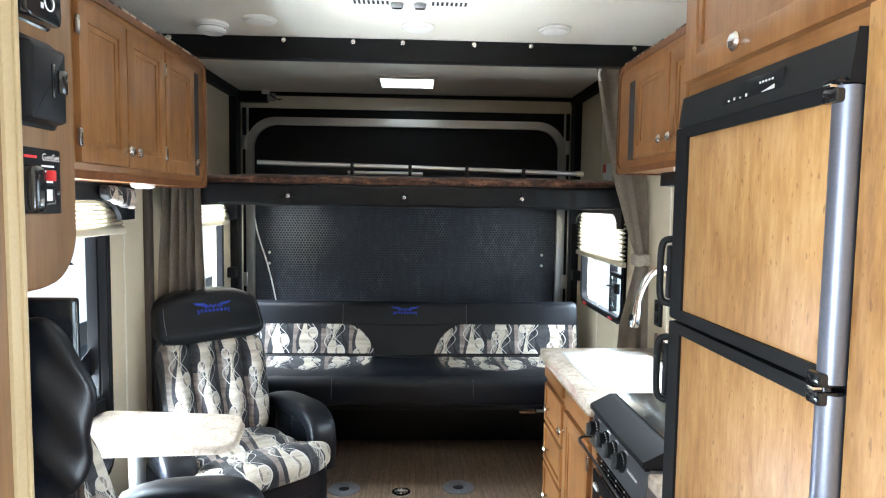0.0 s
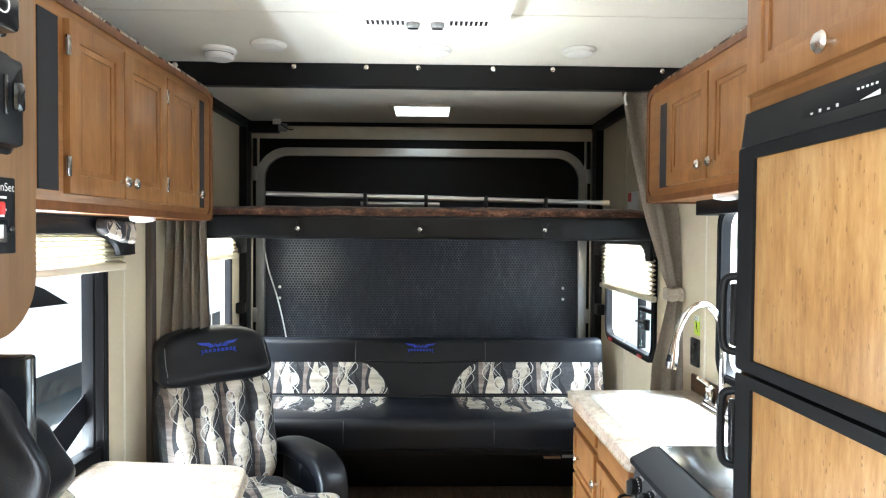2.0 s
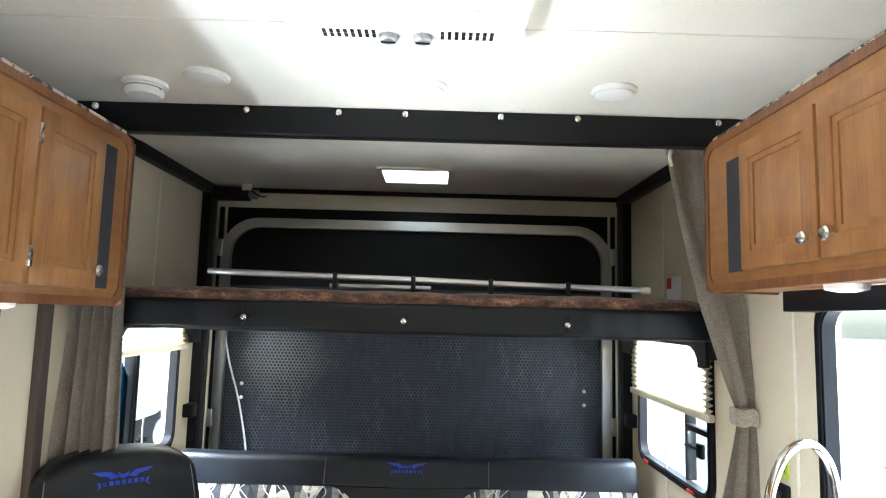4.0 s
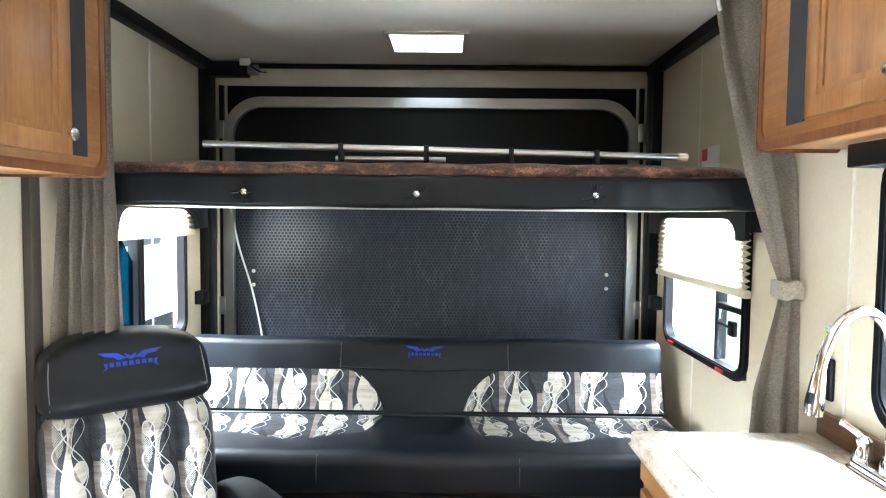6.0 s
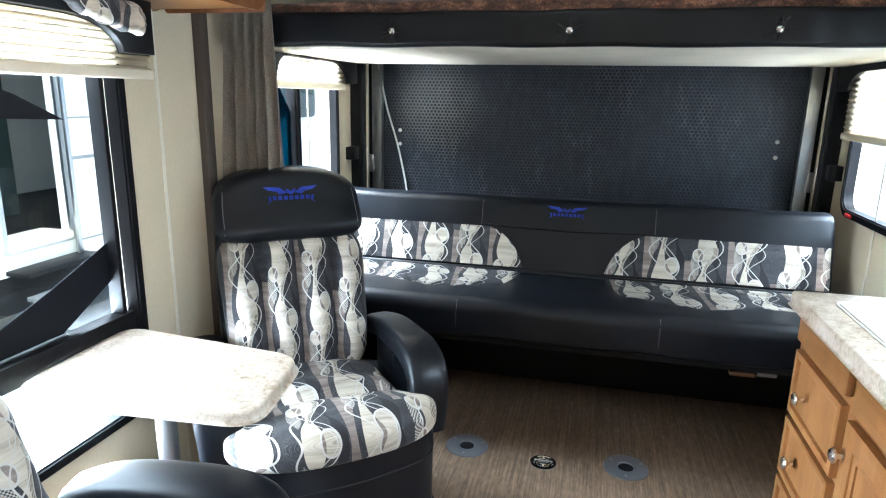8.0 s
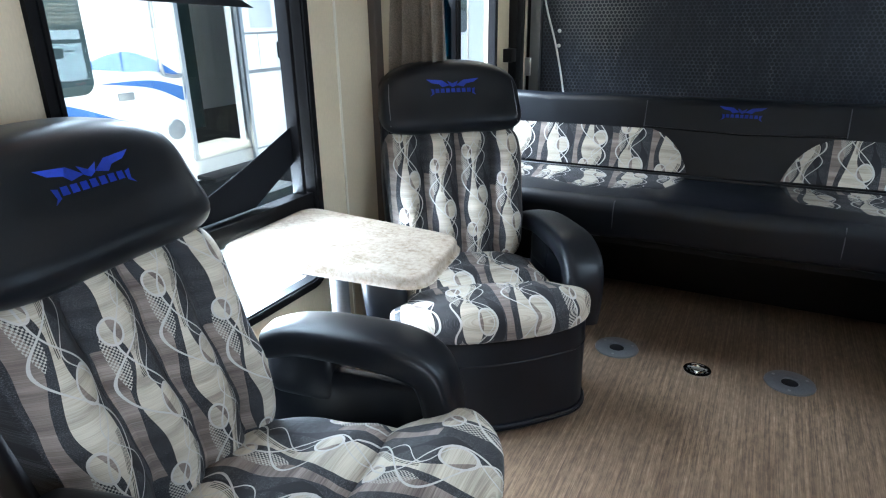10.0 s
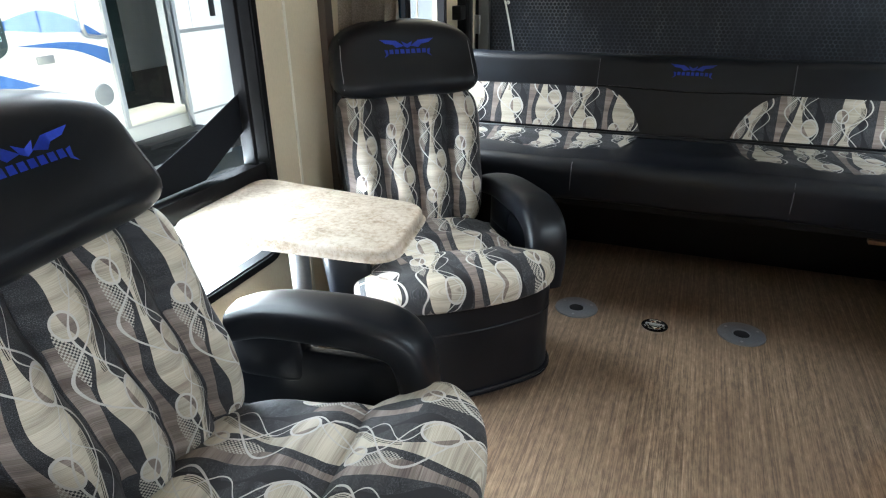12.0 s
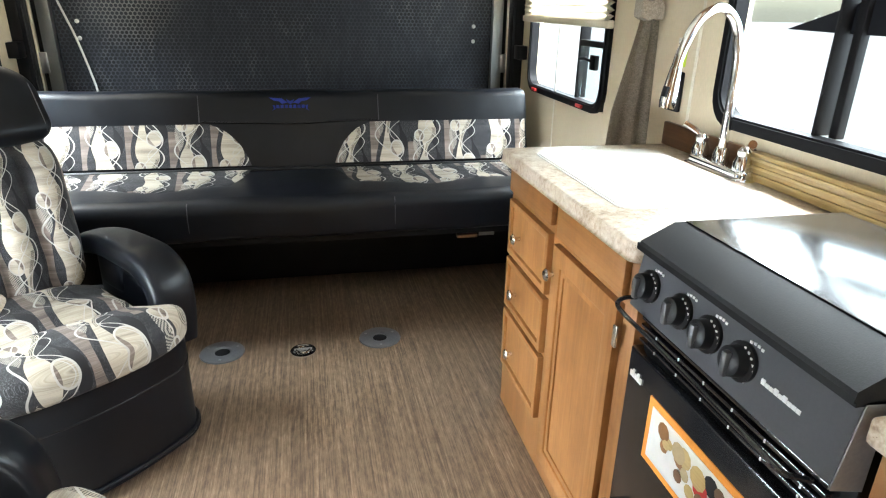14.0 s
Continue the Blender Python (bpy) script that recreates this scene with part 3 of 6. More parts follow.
for y in (3.09, 4.19):
    bare("trim", box(RX - 0.003, RX, y - 0.006, y + 0.006, 0.0, TOP), BATTEN, label="thin cream wall batten", category="trim")
for y in (3.10, 4.16):
    bare("trim", box(LX, LX + 0.003, y - 0.006, y + 0.006, 0.0, TOP), BATTEN, label="thin cream wall batten", category="trim")
bare("trim", box(LX + 0.05, RX - 0.05, 3.69, 3.80, TOP - 0.005, TOP), BATTEN, label="cream strip across the ceiling", category="trim")

bare("trim", box(LX + 0.002, RX - 0.002, 2.655, 2.663, TOP - 0.002, TOP), BATTEN, label="thin seam strip between ceiling panels", category="trim")

# ramp door at the rear, with its frame
door_1 = thing("ramp_door", (0, BACK, 0), "black honeycomb-textured rear ramp door, closed", "door")
door_1["kind"] = "structure"
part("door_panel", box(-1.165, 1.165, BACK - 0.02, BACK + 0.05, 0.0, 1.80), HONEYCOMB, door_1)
# the door's top is coloured blacker, as less light reaches it
part("upper_panel", box(-1.165, 1.165, BACK - 0.016, BACK + 0.05, 1.80, 2.275), BLACK_METAL, door_1, "upper part, coloured blacker for the weaker light there")
part("door_surround", hoop(rrect(LX, RX, 0.0, TOP, 0.002), rrect(-1.17, 1.17, 0.002, 2.275, 0.002), "y", BACK - 0.03, BACK + 0.05), BATTEN, door_1, "cream jamb")
def bar_arch(w, top, r, bottom, n=10):
    left = [(-w, bottom), (-w, top - r)]
    arc = [(-w + r - r * math.cos(radians(a)), top - r + r * math.sin(radians(a))) for a in np.linspace(0, 90, n)]
    half = left + arc
    return half + [(-u, v) for u, v in reversed(half)]
arch = bmesh.new()
o, i = bar_arch(1.175, 2.205, 0.22, 0.02), bar_arch(1.118, 2.150, 0.17, 0.02)
ov = [[arch.verts.new((u, y, v)) for u, v in line] for line, y in ((o, BACK - 0.075), (i, BACK - 0.075), (i, BACK - 0.035), (o, BACK - 0.035))]
for k in range(len(o) - 1):
    for q in range(4):
        a, b = ov[q], ov[(q + 1) % 4]
        arch.faces.new((a[k], a[k + 1], b[k + 1], b[k]))
part("hoop_frame", arch, ALUMINIUM, door_1, "aluminium hoop frame with rounded corners")
for sx in (-1, 1):
    for z in (2.02, 1.02):
        part("hinge_bracket", box(min(sx * 1.165, sx * 1.215), max(sx * 1.165, sx * 1.215), BACK - 0.085, BACK - 0.03, z - 0.05, z + 0.05, 0.004), ALUMINIUM, door_1, "aluminium latch bracket")
    for z in (1.145, 1.225):
        stud((sx * 1.02, BACK - 0.02, z - 0.01), (0, -1, 0), 0.011, "door_stud", door_1, WHITE_PLASTIC)
    part("door_post", box(min(sx * 1.175, sx * 1.20), max(sx * 1.175, sx * 1.20), BACK - 0.06, BACK - 0.032, 0.0, 2.27, 0.003), BLACK_PLASTIC, door_1, "black rubber door seal")
    part("gas_strut", tube([(sx * 1.195, BACK - 0.09, 1.62), (sx * 1.205, BACK - 0.10, 0.6)], 0.006), CREAM_PLASTIC, door_1, "pale cable")
part("pull_cord", tube(curve([(-1.135, BACK - 0.08, 1.60), (-1.10, BACK - 0.03, 1.35), (-1.03, BACK - 0.03, 1.12), (-0.965, BACK - 0.06, 0.86), (-0.95, BACK - 0.08, 0.7)], 6), 0.0055), WHITE_PLASTIC, door_1, "white pull cord")

# lift rails of the bunk and bench
for sx in (-1, 1):
    rail = thing("lift_rail", (sx * 1.215, 4.76, 0), "black steel bunk-lift rail fixed to the wall", "rail", "bunk lift rails")
    part("upright", box(min(sx * 1.19, sx * 1.24), max(sx * 1.19, sx * 1.24), 4.70, 4.82, 0.0, TOP - 0.055, 0.004), BLACK_METAL, rail)
    part("slot", box(min(sx * 1.186, sx * 1.19), max(sx * 1.186, sx * 1.19), 4.745, 4.775, 0.05, TOP - 0.09), GREY_FELT, rail)
    part("top_rail", box(min(sx * 1.185, sx * 1.24), max(sx * 1.185, sx * 1.24), 3.36, 4.82, TOP - 0.055, TOP, 0.004), BLACK_METAL, rail)
    part("crosspiece", box(min(sx * 1.19, sx * 1.24), max(sx * 1.19, sx * 1.24), 4.62, 4.70, 1.06, 1.13, 0.004), BLACK_METAL, rail)
bare("trim", box(-1.185, 1.185, 4.79, 4.82, TOP - 0.03, TOP - 0.005, 0.003), BLACK_METAL, label="black drive rod under the ceiling", category="rod")
motor = thing("lift_motor", (-1.10, 4.74, 2.30), "black lift motor under the rear ceiling", "motor")
part("housing", box(-1.185, -0.98, 4.70, 4.785, 2.285, 2.36, 0.012, 3), BLACK_METAL, motor)
part("gearbox", cyl((-0.98, 4.745, 2.322), (-0.93, 4.745, 2.322), 0.028), DULL_METAL, motor)
part("plug", box(-1.01, -0.955, 4.68, 4.70, 2.335, 2.37, 0.003), WHITE_PLASTIC, motor, "white wire connector")
part("wire", tube(curve([(-0.96, 4.69, 2.34), (-0.93, 4.67, 2.315), (-0.90, 4.69, 2.30), (-0.885, 4.74, 2.31)], 5), 0.004, 8), BLACK_PLASTIC, motor)

# padded beam across the ceiling
beam = thing("ceiling_beam", (0, 3.32, TOP - 0.12), "black vinyl-wrapped beam with metal studs across the ceiling", "beam")
part("wrap", box(LX, RX, 3.305, 3.36, TOP - 0.106, TOP - 0.001, 0.006, 3), BLACK_VINYL, beam)
for x in (-1.105, -0.57, -0.242, -0.006, 0.335, 0.61, 1.115):
    stud((x, 3.305, TOP - 0.020), (0, -1, 0), 0.013, "stud", beam, NICKEL)


# ---------------------------------------------------------------- windows
def window(name, side, o, r, bars=(), label="", decal=None, lower=None):
    """A black-framed trailer window in the side wall, opening o = (y0, y1, z0, z1)."""
    x = LX if side < 0 else RX
    y0, y1, z0, z1 = o
    w = thing(name, (x, (y0 + y1) / 2, z0), label, "window")
    w["kind"] = "structure"
    d = 0.024
    inn, out = x - side * 0.016, x + side * 0.024
    part("window_frame", hoop(rrect(y0 - 0.012, y1 + 0.012, z0 - 0.012, z1 + 0.012, r + 0.012), rrect(y0 + d, y1 - d, z0 + d, z1 - d, r - d * 0.4), "x", inn, out), FRAME_BLACK, w, "black metal frame with rounded corners")
    part("inner_lip", hoop(rrect(y0 + d * 0.4, y1 - d * 0.4, z0 + d * 0.4, z1 - d * 0.4, r), rrect(y0 + d * 0.75, y1 - d * 0.75, z0 + d * 0.75, z1 - d * 0.75, r - 0.006), "x", inn - side * 0.006, inn + side * 0.004), FRAME_BLACK, w)
    pane = part("pane", prism(rrect(y0 + d * 0.8, y1 - d * 0.8, z0 + d * 0.8, z1 - d * 0.8, r - 0.008), "x", x + side * 0.040, x + side * 0.044), GLASS, w, "clear glass pane")
    pane.visible_shadow = False
    for kind, q, th in bars:
        if kind == "v":
            part("mullion", box(min(x + side * 0.004, x + side * 0.05), max(x + side * 0.004, x + side * 0.05), q - th / 2, q + th / 2, z0 + d, z1 - d, 0.003), FRAME_BLACK, w)
        elif kind == "t":
            part("sash_bar", box(min(x + side * 0.022, x + side * 0.046), max(x + side * 0.022, x + side * 0.046), q - th / 2, q + th / 2, z0 + d, z1 - d, 0.003), FRAME_BLACK, w, "sliding sash bar")
        else:
            part("transom", box(min(x - side * 0.004, x + side * 0.05), max(x - side * 0.004, x + side * 0.05), y0 + d, y1 - d, q - th / 2, q + th / 2, 0.003), FRAME_BLACK, w)
    for shape in decal or ():
        part("window_graphic", prism(shape, "x", x + side * 0.0365, x + side * 0.0385), DECAL, w, "black vinyl graphic on the glass")
    return w


window("window_1", -1, WIN_L, 0.07, [("h", 0.720, 0.064), ("v", 2.875, 0.018)], "tall black-framed dinette window with black graphics",
       [[(2.11, 1.47), (2.11, 1.36), (2.30, 1.352), (2.55, 1.342), (2.765, 1.333), (2.62, 1.40), (2.45, 1.455), (2.35, 1.47)],
        [(2.22, 0.757), (2.445, 0.817), (2.65, 0.887), (2.866, 0.972), (2.866, 0.855), (2.77, 0.806), (2.675, 0.757)]])
window("window_2", -1, WIN_LS, 0.07, [("v", 4.05, 0.022), ("v", 4.09, 0.016)], "black-framed sliding window beside the bench")
w2 = bpy.data.objects["window_2"]
part("sliding_pane", prism([(3.80, 1.0), (4.04, 0.97), (4.04, 1.33), (3.93, 1.45), (3.80, 1.56)], "x", LX - 0.030, LX - 0.026), TEAL_GLASS, w2, "teal tinted sliding pane").visible_shadow = False
window("window_3", 1, WIN_K, 0.08, [("t", 2.545, 0.024), ("v", 2.585, 0.012)], "wide black-framed kitchen window",
       [[(2.78, 1.287), (2.62, 1.335), (2.45, 1.385), (1.95, 1.47), (1.95, 1.30), (2.40, 1.283), (2.60, 1.284)]])
window("window_4", 1, WIN_RS, 0.08, [("v", 3.97, 0.016)], "black-framed slider window with a latch")
w4 = bpy.data.objects["window_4"]
part("vent_pane", box(RX + 0.012, RX + 0.030, 3.72, 3.96, 0.96, 1.18, 0.002), GLASS, w4).visible_shadow = False
part("vent_bar", box(RX + 0.002, RX + 0.034, 3.70, 3.965, 1.175, 1.20, 0.003), BLACK_METAL, w4)
part("latch", absorb(box(RX - 0.03, RX - 0.008, 3.735, 3.785, 1.09, 1.15, 0.006), tube([(RX - 0.02, 3.76, 1.12), (RX - 0.045, 3.80, 1.135), (RX - 0.05, 3.84, 1.13)], 0.006)), BLACK_METAL, w4, "black window latch")
for y in (3.86, 4.42):
    part("red_clip", box(RX - 0.028, RX - 0.018, y - 0.03, y + 0.03, 0.925, 0.94, 0.002), RED_PRINT, w4, "red plastic clip")


def shade(side, y0, y1, z0, z1, label, folds=None):
    """A pleated shade drawn part way down, with its bottom rail and cord."""
    x = LX if side < 0 else RX
    s = thing("pleated_shade", (x, (y0 + y1) / 2, z0), label, "window shade", "pleated window shades")
    n = folds or max(5, int((z1 - z0) / 0.022))
    xm = x - side * 0.030
    bm = bmesh.new()
    rows = []
    for k in range(2 * n + 1):
        z = z0 + 0.03 + (z1 - z0 - 0.03) * k / (2 * n)
        dx = 0.011 * (1 if k % 2 else -1)
        sag = [0.004 * math.sin(k * 1.7 + j) for j in range(5)]
        rows.append([bm.verts.new((xm + side * dx, y0 + (y1 - y0) * j / 4, z + sag[j] * 0.5)) for j in range(5)])
    for a, b in zip(rows, rows[1:]):
        for j in range(4):
            bm.faces.new((a[j], a[j + 1], b[j + 1], b[j]))
    bmesh.ops.solidify(bm, geom=bm.faces[:], thickness=0.0012)
    part("cloth", bm, SHADE_CLOTH, s, "cream pleated cloth", angle=0.3)
    part("bottom_rail", box(xm - 0.014, xm + 0.014, y0 - 0.008, y1 + 0.008, z0, z0 + 0.030, 0.006, 3), CREAM_PLASTIC, s, "cream bottom rail")
    part("head_rail", box(xm - 0.016, xm + 0.016, y0, y1, z1, z1 + 0.025, 0.003), CREAM_PLASTIC, s)
    return s


def valance(side, y0, y1, z0, z1, label, depth=0.085, curl=True):
    """A black padded window valance with arched end boards."""
    x = LX if side < 0 else RX
    v = thing("window_valance", (x, (y0 + y1) / 2, z0), label, "valance", "black window valances")
    xf = x - side * depth
    drop = z1 - z0
    outline = [(y0, z1), (y0, z0)]
    outline += [(y0 + 0.07 + 0.10 * (1 - math.cos(radians(a))), z0 + (drop * 0.62) * math.sin(radians(a))) for a in range(0, 91, 15)]
    outline += [(y1 - 0.12 - 0.18 * (1 - math.cos(radians(a))), z0 + (drop * 0.62) * math.sin(radians(a))) for a in range(90, -1, -15)]
    outline += [(y1, z0), (y1, z1)]
    part("front_board", prism(outline, "x", min(xf, xf + side * 0.02), max(xf, xf + side * 0.02), 0.003), BLACK_VINYL, v)
    part("top_board", box(min(x, xf), max(x, xf), y0, y1, z1 - 0.004, z1 + 0.012), BLACK_VINYL, v)
    for y in (y0, y1 - 0.018):
        part("end_board", prism([(min(x, xf + side * 0.02), z1 - 0.005), (max(x, xf + side * 0.02), z1 - 0.005), (max(x, xf + side * 0.02), z0 + 0.03), (min(x, xf + side * 0.02), z0 + 0.03)], "y", y, y + 0.018), BLACK_VINYL, v)
    return v


shade(-1, 2.06, 3.03, 1.445, 1.60, "cream pleated shade raised above the dinette window")
shade(-1, 3.74, 4.53, 1.435, 1.60, "cream pleated shade raised on the small window", 6)
shade(1, 3.63, 4.60, 1.255, 1.58, "cream pleated shade half drawn over the small window", 12)
valance(-1, 1.98, 2.95, 1.51, 1.64, "black arched valance over the dinette window", 0.12)
valance(-1, 3.68, 4.64, 1.47, 1.63, "black arched valance over the small window", 0.07)
valance(1, 3.58, 4.66, 1.47, 1.60, "black arched valance over the small window", 0.07)
roll = thing("fabric_swag", (-1.10, 2.80, 1.58), "swirl-patterned fabric swag on the black valance", "swag")
part("swag", soft(0.024, 0.130, 0.034, 3.5, 12, lambda q, u: Vector((-1.096 + q.x + 0.004 * math.sin(u.y * 19), 2.755 + q.y, 1.606 - 0.016 * u.y + q.z * (1 + 0.3 * u.y) + 0.004 * math.sin(u.y * 13)))), FABRIC, roll, uv=lambda c: (c.y * 1.3, c.z * 1.5 + c.x))
kv = thing("window_valance", (RX, 2.4, 1.62), "short black valance under the kitchen cabinet", "valance", "black window valances")
part("front_board", box(1.13, 1.15, 1.86, 2.955, 1.682, 1.741, 0.004), BLACK_VINYL, kv)
part("end_board", box(1.15, RX, 2.925, 2.955, 1.682, 1.741, 0.004), BLACK_VINYL, kv)


# ---------------------------------------------------------------- curtains
def curtain(name, at, z_top, rows, n_fold, label, tie=None, y_depth=0.034, phase=0.0):
    """A hanging cloth; rows of (z, left x, right x, y) give its edges down its length."""
    c = thing(name, at, label, "curtain", "taupe curtains")
    bm = bmesh.new()
    zs = [r[0] for r in rows][::-1]
    grid = []
    nz, nx = 44, n_fold * 14
    for k in range(nz + 1):
        z = rows[0][0] + (rows[-1][0] - rows[0][0]) * k / nz
        x0, x1, y = (float(np.interp(z, zs, [r[q] for r in rows][::-1])) for q in (1, 2, 3))
        amp = y_depth * (0.6 + 0.4 * math.sin(z * 2 + phase))
        line = []
        for j in range(nx + 1):
            t = j / nx
            ph = math.pi * n_fold * (t + 0.035 * math.sin(6.0 * t + 1.3 * z + phase)) + phase
            fold = abs(math.sin(ph)) ** 0.5                # rounded pleats with sharp valleys
            line.append(bm.verts.new((x0 + (x1 - x0) * t + 0.006 * math.sin(ph * 2), y + amp * (1 - 2 * fold) + 0.006 * math.sin(5 * z + 7 * t), z)))
        grid.append(line)
    for a, b in zip(grid, grid[1:]):
        for j in range(nx):
            bm.faces.new((a[j], a[j + 1], b[j + 1], b[j]))
    bmesh.ops.solidify(bm, geom=bm.faces[:], thickness=0.002)
    part("cloth", bm, CURTAIN, c, angle=1.2)
    if tie:
        z, xc, w, y = tie
        part("tieback", soft(w, 0.030, 0.030, 9, 6, lambda q, u: Vector((xc + q.x, y + q.y, z + q.z + 0.004 * math.sin(u.x * 5)))), CURTAIN, c, "cloth tieback band")
    return c


curtain("curtain", (-1.1, 3.405, 0.30), 1.66, [(2.25, -1.200, -1.012, 3.425), (1.66, -1.200, -1.010, 3.425), (1.2, -1.222, -0.996, 3.425), (0.30, -1.232, -0.985, 3.425)], 5, "taupe woven curtain hanging in deep pleats", y_depth=0.050)
# dark strip on the wall that stands for the curtain's shaded edge
bare("trim", box(LX, LX + 0.03, 3.30, 3.35, 0.0, TOP - 0.13, 0.004), SHADE_TAUPE, label="dark upright strip for the shade beside the curtain", category="trim")
curtain("curtain", (1.15, 3.43, 0.62), 2.27, [(2.29, 0.955, 1.12, 3.42), (2.0, 1.00, 1.17, 3.40), (1.82, 1.035, 1.205, 3.38), (1.70, 1.055, 1.222, 3.36), (1.42, 1.135, 1.232, 3.34), (1.33, 1.165, 1.228, 3.33), (1.24, 1.145, 1.230, 3.33), (1.0, 1.085, 1.232, 3.33), (0.62, 1.060, 1.234, 3.33)], 2,
        "taupe woven curtain gathered by a tieback", (1.325, 1.192, 0.042, 3.325), 0.020, 0.8)
hook = thing("curtain_hook", (1.00, 3.43, 2.28), "white curtain hook on the beam", "hook")
part("hook", tube(curve([(0.985, 3.41, 2.28), (0.975, 3.40, 2.25), (0.985, 3.405, 2.22)], 4), 0.007, 8), WHITE_PLASTIC, hook)


# ---------------------------------------------------------------- ceiling fittings
def puck(x, y):
    p = thing("puck_light", (x, y, TOP), "small round white ceiling light, switched off", "ceiling light", "round ceiling lights")
    part("rim", turn([(0.072, 0), (0.072, -0.006), (0.064, -0.012), (0.054, -0.012)], (x, y, TOP), 28), WHITE_PLASTIC, p, "thin ring")
    part("lens", turn([(0.062, -0.004), (0.058, -0.016), (0.035, -0.021), (0.004, -0.023)], (x, y, TOP), 28), WHITE_PLASTIC, p)


for x, y in ((-0.615, 3.035), (0.066, 3.08), (0.672, 3.065)):
    puck(x, y)
sm = thing("smoke_alarm", (-0.845, 3.12, TOP), "round white smoke alarm on the ceiling", "smoke alarm")
part("base", turn([(0.070, 0), (0.070, -0.012), (0.062, -0.014)], (-0.845, 3.12, TOP), 28), WHITE_PLASTIC, sm)
part("cover", turn([(0.060, -0.014), (0.060, -0.036), (0.050, -0.044), (0.01, -0.046)], (-0.845, 3.12, TOP), 28), WHITE_PLASTIC, sm)
part("vent_slots", turn([(0.0612, -0.020), (0.0612, -0.024)], (-0.845, 3.12, TOP), 28), DULL_METAL, sm)
part("indicator", box(-0.784, -0.781, 3.09, 3.097, TOP - 0.03, TOP - 0.026), RED_PRINT, sm, "small red indicator")

rl = thing("rear_ceiling_light", (0, 4.36, TOP), "bright rectangular ceiling light behind the bunk", "ceiling light")
part("frame", hoop(rrect(-0.195, 0.195, 4.185, 4.535, 0.012), rrect(-0.168, 0.168, 4.212, 4.508, 0.006), "z", TOP - 0.012, TOP), BATTEN, rl)
part("diffuser", box(-0.168, 0.168, 4.212, 4.508, TOP - 0.008, TOP - 0.002), LAMP_ON, rl, "glowing cool-white diffuser")

ac = thing("air_conditioner", (0.03, 2.35, TOP), "white ceiling air-conditioner unit with louvres", "air conditioner")
part("shell", prism(rrect(-0.235, 0.295, 1.98, 2.69, 0.03), "z", TOP - 0.055, TOP, 0.018, 3), WHITE_PLASTIC, ac)
for sx, x0 in ((-1, -0.17), (1, 0.115)):
    for k in range(8):
        for r in range(2):
            part("louvre_slot", box(x0 + k * 0.017, x0 + k * 0.017 + 0.009, 2.57 + r * 0.022, 2.588 + r * 0.022, TOP - 0.0565, TOP - 0.054), BLACK_PLASTIC, ac)
for x in (-0.012, 0.072):
    part("dial", turn([(0.024, 0), (0.022, -0.012), (0.018, -0.016)], (x, 2.60, TOP - 0.055), 20), DULL_METAL, ac)
    part("dial_grip", box(x - 0.018, x + 0.018, 2.597, 2.603, TOP - 0.074, TOP - 0.070), BLACK_PLASTIC, ac)
part("filter_grille", hoop(rrect(-0.16, 0.22, 2.05, 2.48, 0.01), rrect(-0.14, 0.20, 2.07, 2.46, 0.008), "z", TOP - 0.060, TOP - 0.054), WHITE_PLASTIC, ac)


# ---------------------------------------------------------------- fold-down bunk
bunk = thing("bunk_bed", (0, 4.0, 1.57), "fold-down bunk bed with black vinyl front and plush top", "bunk bed")
part("platform", box(-1.185, 1.185, 3.475, 4.64, 1.575, 1.60, 0.003), BATTEN, bunk, "pale underside board")
def rumple(v):
    tuft = sum(math.exp(-((v.x - x) / 0.05) ** 2 - ((v.z - 1.625) / 0.03) ** 2) for x in (-0.585, 0.003, 0.61))
    return v + Vector((0, 0.012 * tuft + 0.0020 * math.sin(v.x * 27 + v.z * 40) + 0.0012 * math.sin(v.x * 61), 0.0018 * math.sin(v.x * 13)))
part("fascia", bolster(rrect(3.452, 3.50, 1.573, 1.686, 0.018, 8), -1.20, 1.20, 120, rumple), BLACK_VINYL, bunk, "padded black vinyl front")
for x in (-0.585, 0.003, 0.61):
    stud((x, 3.461, 1.622), (0, -1, 0), 0.015, "tuft_button", bunk, CHROME, "chrome button")
    creases = [tube([(x + 0.013 * math.cos(a), 3.4525, 1.622 + 0.013 * math.sin(a)), (x + 0.030 * math.cos(a + 0.1), 3.4510, 1.622 + 0.028 * math.sin(a + 0.1)), (x + 0.052 * math.cos(a), 3.4535, 1.622 + 0.040 * math.sin(a))], [0.004, 0.0035, 0.001], 6) for a in (0.5 + x, 1.5, 2.5 - x, 3.6, 4.5, 5.5 + x)]
    part("tuft_crease", absorb(creases[0], *creases[1:]), BLACK_VINYL, bunk, "puckered vinyl creases")
mattress = thing("mattress", (0, 4.05, 1.60), "mattress under a crushed brown plush cover", "mattress")
part("cover", soft(1.195, 0.585, 0.068, 8, 18, lambda q, u: Vector((q.x, 4.055 + q.y + 0.004 * math.sin(q.x * 31), 1.668 + q.z + (0.003 * math.sin(q.x * 17 + q.y * 9) if u.z > 0 else 0)))), PLUSH, mattress)
part("edge_seam", tube([(k * 0.05 - 1.17, 3.470 + 0.003 * math.sin(k * 1.7), 1.615 + 0.003 * math.sin(k * 0.9)) for k in range(47)], 0.005, 8), PLUSH, mattress)
rod = thing("safety_rail", (0.09, 3.56, 1.745), "grey metal safety rod lying on the bunk", "rail")
part("tube", tube([(-0.76, 3.56, 1.795), (0.92, 3.56, 1.762)], 0.0125, 14), ALUMINIUM, rod)
